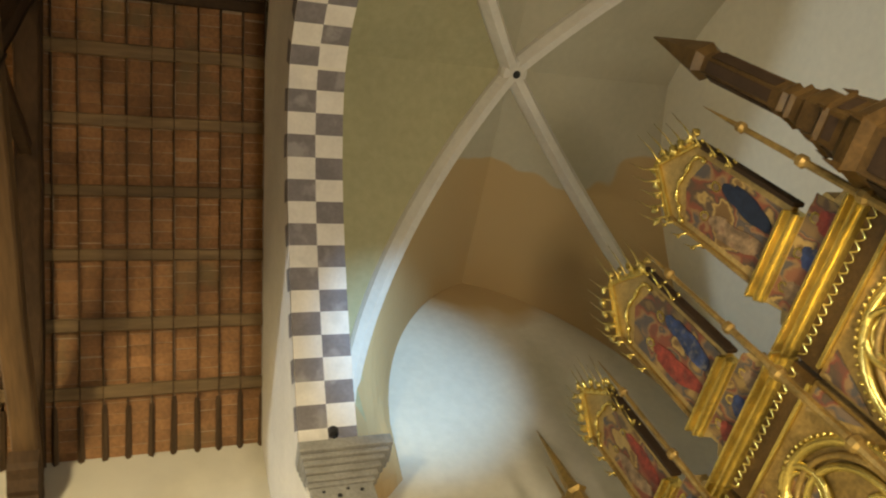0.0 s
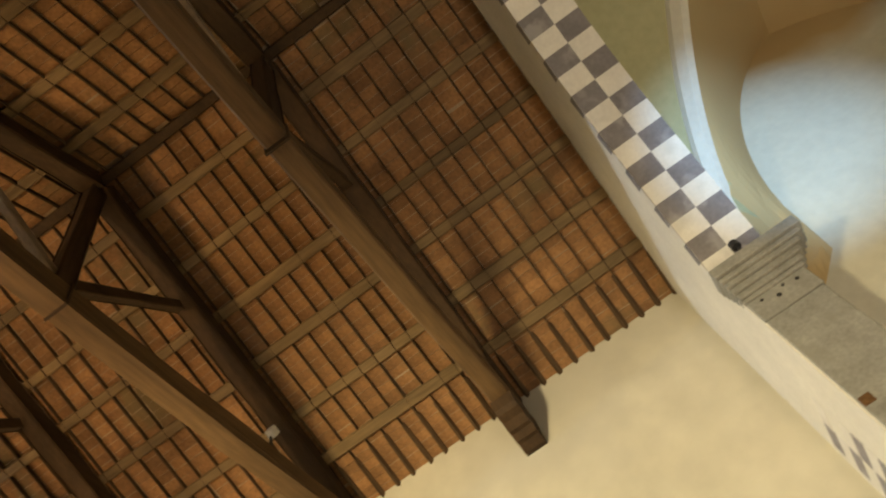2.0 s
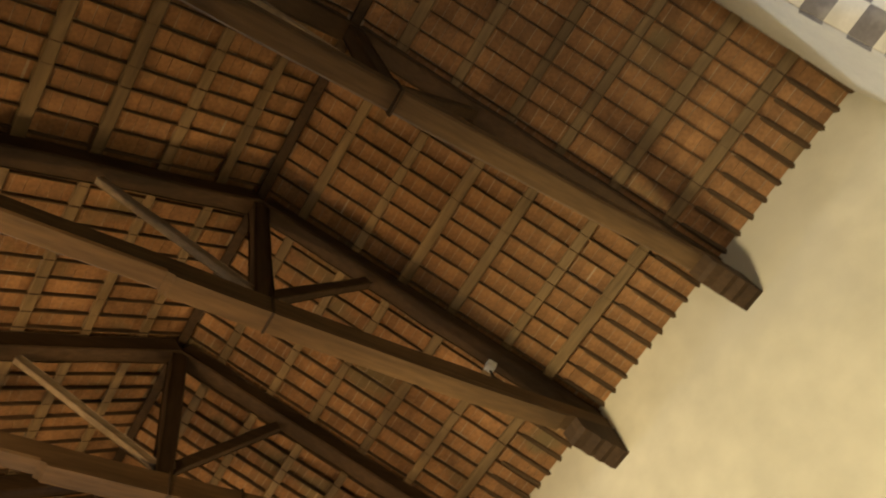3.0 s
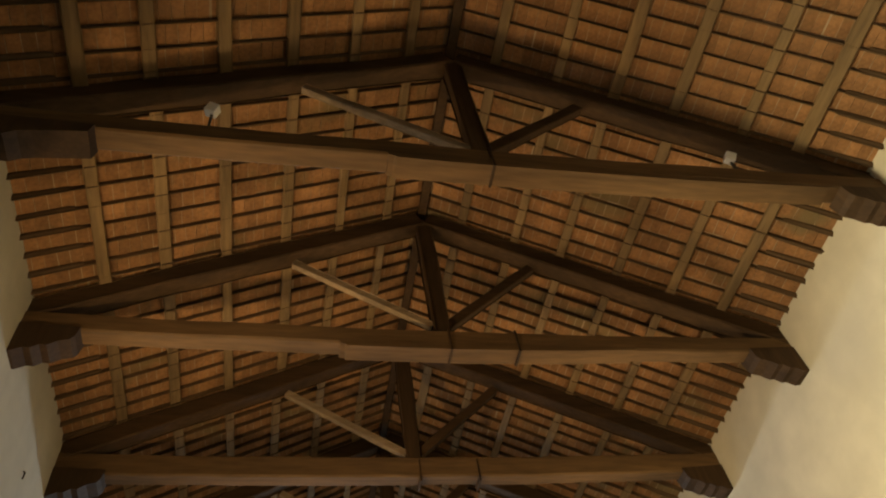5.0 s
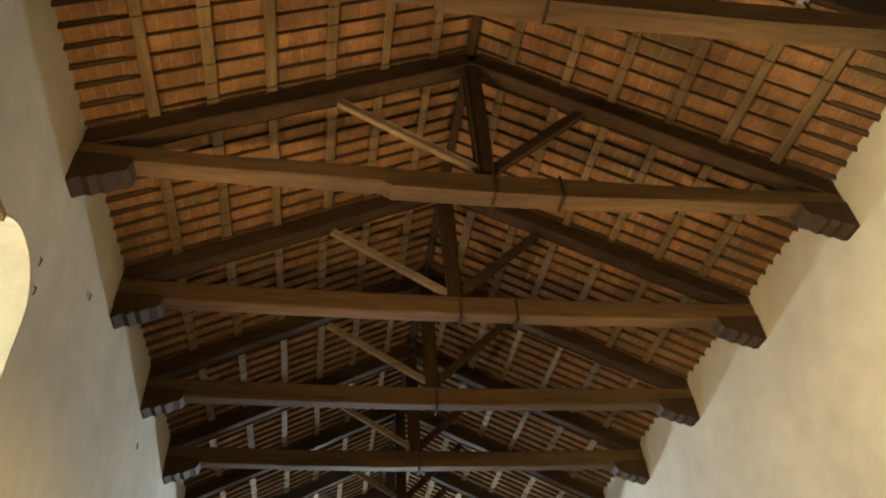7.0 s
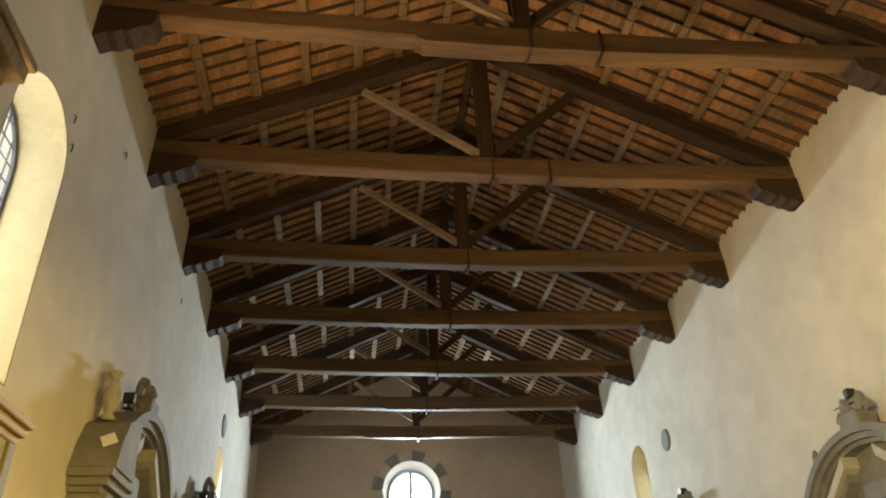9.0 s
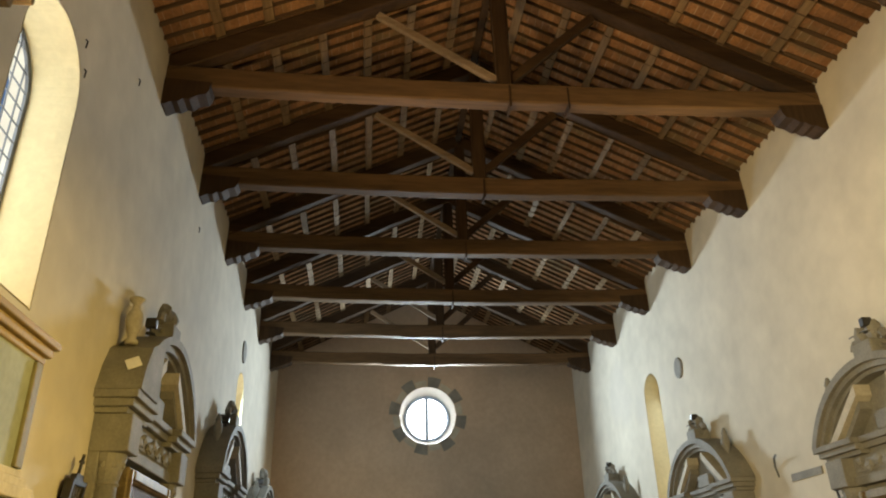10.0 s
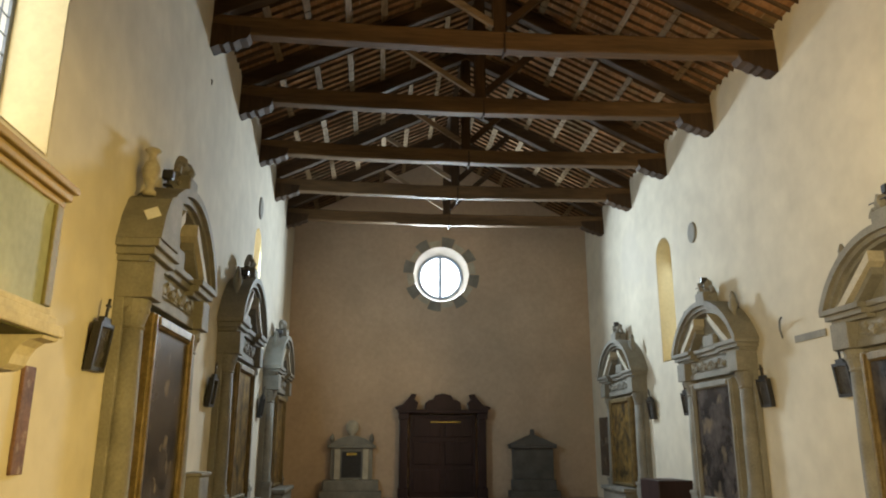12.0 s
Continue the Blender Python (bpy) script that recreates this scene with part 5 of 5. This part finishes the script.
copy_thing(ob, Matrix.Translation((-5.0, 23.4, 7.2)) @ Matrix.Rotation(math.pi / 2, 4, "Y") @ Matrix.Diagonal((1.15, 1, 1, 1)))
bm = B()
box(bm, 5.04, 5.062, 17.05, 17.95, 3.32, 3.44, 0.004)
tagged(finish("stone_ledge", bm, STONE), "thin grey stone fragment showing in the plaster", "stone fragment")
bm = B()
tube(bm, [(5.06, 18.35, 3.45), (5.01, 18.33, 3.62), (4.96, 18.22, 3.75), (4.92, 18.08, 3.78)], 0.018, 6)
tagged(finish("iron_hook", bm, LEAD), "curved grey iron hook fixed in the wall", "wall hook")
bm = B()
box(bm, 5.0, 5.055, 28.6, 29.55, 0.7, 2.45, 0.01)
tagged(finish("hanging_picture", bm, DARK_PAINT), "dark unframed picture hanging on the wall", "picture")
bm = B()
box(bm, 4.25, 5.05, 22.7, 23.9, 0.0, 0.86, 0.02)
tagged(finish("wooden_chest", bm, DARK_WOOD), "low dark wooden chest standing against the wall", "chest")

bm = B()
box(bm, -4.99, -4.72, 18.1, 18.75, 0.0, 1.16, 0.02)
box(bm, -4.99, -4.69, 18.07, 18.78, 1.16, 1.21, 0.01)
tagged(finish("wall_cupboard", bm, STONE), "pale grey low cupboard standing against the wall", "cupboard")

for y, z in ((12.25, 7.09), (12.36, 6.79), (13.84, 7.84), (17.73, 7.69)):
    bm = B()
    tube(bm, [(-4.998, y, z), (-4.975, y, z - 0.02), (-4.985, y + 0.01, z - 0.10)], 0.009, 6)
    tagged(finish("iron_nail", bm, BLACK), "small rusty iron nail in the cream plaster", "nail", "wall nails")

# ---- roof covering: battens down the slope, flat tiles between them ----
PITCH, TILE_L = 0.268, 0.138
slope = math.atan(0.49)
n_rows = int((FACADE_Y - ARCH_Y) / PITCH)
DOWN = 5.95


def slope_place(s, d, y, lift, yaw=0.0, tip=0.0):
    """A pose on one roof slope, d metres down from the ridge; local x runs down the slope, z off it."""
    x, z = d * math.cos(slope), 11.565 + lift - d * math.sin(slope)
    return Matrix.Translation((s * x, y, z)) @ (Matrix() if s > 0 else Matrix.Rotation(math.pi, 4, "Z")) @ Matrix.Rotation(slope + tip, 4, "Y") @ Matrix.Rotation(yaw, 4, "Z")


def slab_mesh(bm, m, length, width, thick):
    vs = [bm.verts.new(m @ Vector((a * length, b * width / 2, c * thick))) for c in (0, 1) for a, b in ((0, -1), (1, -1), (1, 1), (0, 1))]
    for f in ((3, 2, 1, 0), (4, 5, 6, 7), (0, 1, 5, 4), (1, 2, 6, 5), (2, 3, 7, 6), (3, 0, 4, 7)):
        bm.faces.new([vs[i] for i in f])


tile_meshes = []
for k in range(3):
    me = bpy.data.meshes.new("tile")
    bm = B()
    slab_mesh(bm, Matrix(), TILE_L - 0.007, PITCH - 0.012 - 0.004 * k, 0.025)
    bm.to_mesh(me)
    bm.free()
    me.materials.append(TERRA)
    tile_meshes.append(me)
field, singles = B(), 0
for s in (-1, 1):
    for r in range(n_rows):
        y = ARCH_Y + PITCH * (r + 0.5)
        shift = random.uniform(-0.05, 0.05)
        for c in range(42):
            d = 0.02 + TILE_L * c + shift
            if d < 0 or d > DOWN - 0.1:
                continue
            m = slope_place(s, d, y + random.uniform(-0.006, 0.006), random.uniform(-0.006, 0.004), random.uniform(-0.03, 0.03), random.uniform(-0.03, 0.03))
            if s > 0 and 7.1 < y < 9.5 and singles < 300 and c > 6:
                ob = new("tile", random.choice(tile_meshes))
                ob.matrix_world = m
                ob.parent = roof
                singles += 1
            else:
                slab_mesh(field, m, TILE_L - random.uniform(0.004, 0.011), PITCH - random.uniform(0.008, 0.02), 0.025)
tagged(part("tile_field", field, TERRA_FAR, roof, "rows of flat terracotta tiles"), kind="stuff")
for s in (-1, 1):
    for r in range(n_rows + 1):
        bm = B()
        y = ARCH_Y + PITCH * r + random.uniform(-0.012, 0.012)
        a, b = slope_place(s, 0.0, y, -0.03).translation, slope_place(s, DOWN, y + random.uniform(-0.02, 0.02), -0.03).translation
        beam(bm, a, b, random.uniform(0.016, 0.026), random.uniform(0.075, 0.092), up=(s * 0.44, 0, 0.9), bev=0.006, wave=0.06, cuts=5)
        part("batten", bm, BATTEN, roof)
log = bpy.data.meshes.new("eave_batten")
bm = B()
ends = []
for x, q in ((0.0, 0.022), (0.06, 0.033), (0.86, 0.042)):
    ends.append([bm.verts.new((x, q * math.cos(math.pi * i / 6), -q * 1.1 * math.sin(math.pi * i / 6))) for i in range(7)])
for p, q in zip(ends, ends[1:]):
    for i in range(6):
        bm.faces.new((p[i], q[i], q[i + 1], p[i + 1]))
bm.faces.new(ends[0])
bm.faces.new(ends[-1])
bmesh.ops.recalc_face_normals(bm, faces=bm.faces[:])
bm.to_mesh(log)
bm.free()
log.materials.append(BATTEN)
for s in (-1, 1):
    for r in range(n_rows + 1):
        ob = new("eave_batten", log)
        ob.matrix_world = slope_place(s, random.uniform(4.92, 5.0), ARCH_Y + PITCH * r + random.uniform(-0.01, 0.01), -0.012, random.uniform(-0.02, 0.02))
        ob.parent = roof
# roof_deck is an unseen dark sheet added above the mortar to block light.
for name, lift, thick, m, label in (("mortar_bed", 0.007, 0.012, MORTAR, "pale mortar bed above the flat tiles"), ("roof_deck", 0.10, 0.06, TERRA_DARK, "unseen dark cover layer of the roof, shutting out light")):
    bm = B()
    for s in (-1, 1):
        vs = [bm.verts.new((s * x, y, 11.565 + lift - 0.49 * x)) for x, y in ((0, ARCH_Y - 0.6), (5.75, ARCH_Y - 0.6), (5.75, FACADE_Y + 0.7), (0, FACADE_Y + 0.7))]
        vt = [bm.verts.new(v.co + Vector((0, 0, thick))) for v in vs]
        fs = [bm.faces.new(vs), bm.faces.new(vt)] + [bm.faces.new((vs[i], vs[(i + 1) % 4], vt[(i + 1) % 4], vt[i])) for i in range(4)]
        bmesh.ops.recalc_face_normals(bm, faces=fs)
    setting(name, bm, m, label, "roof")
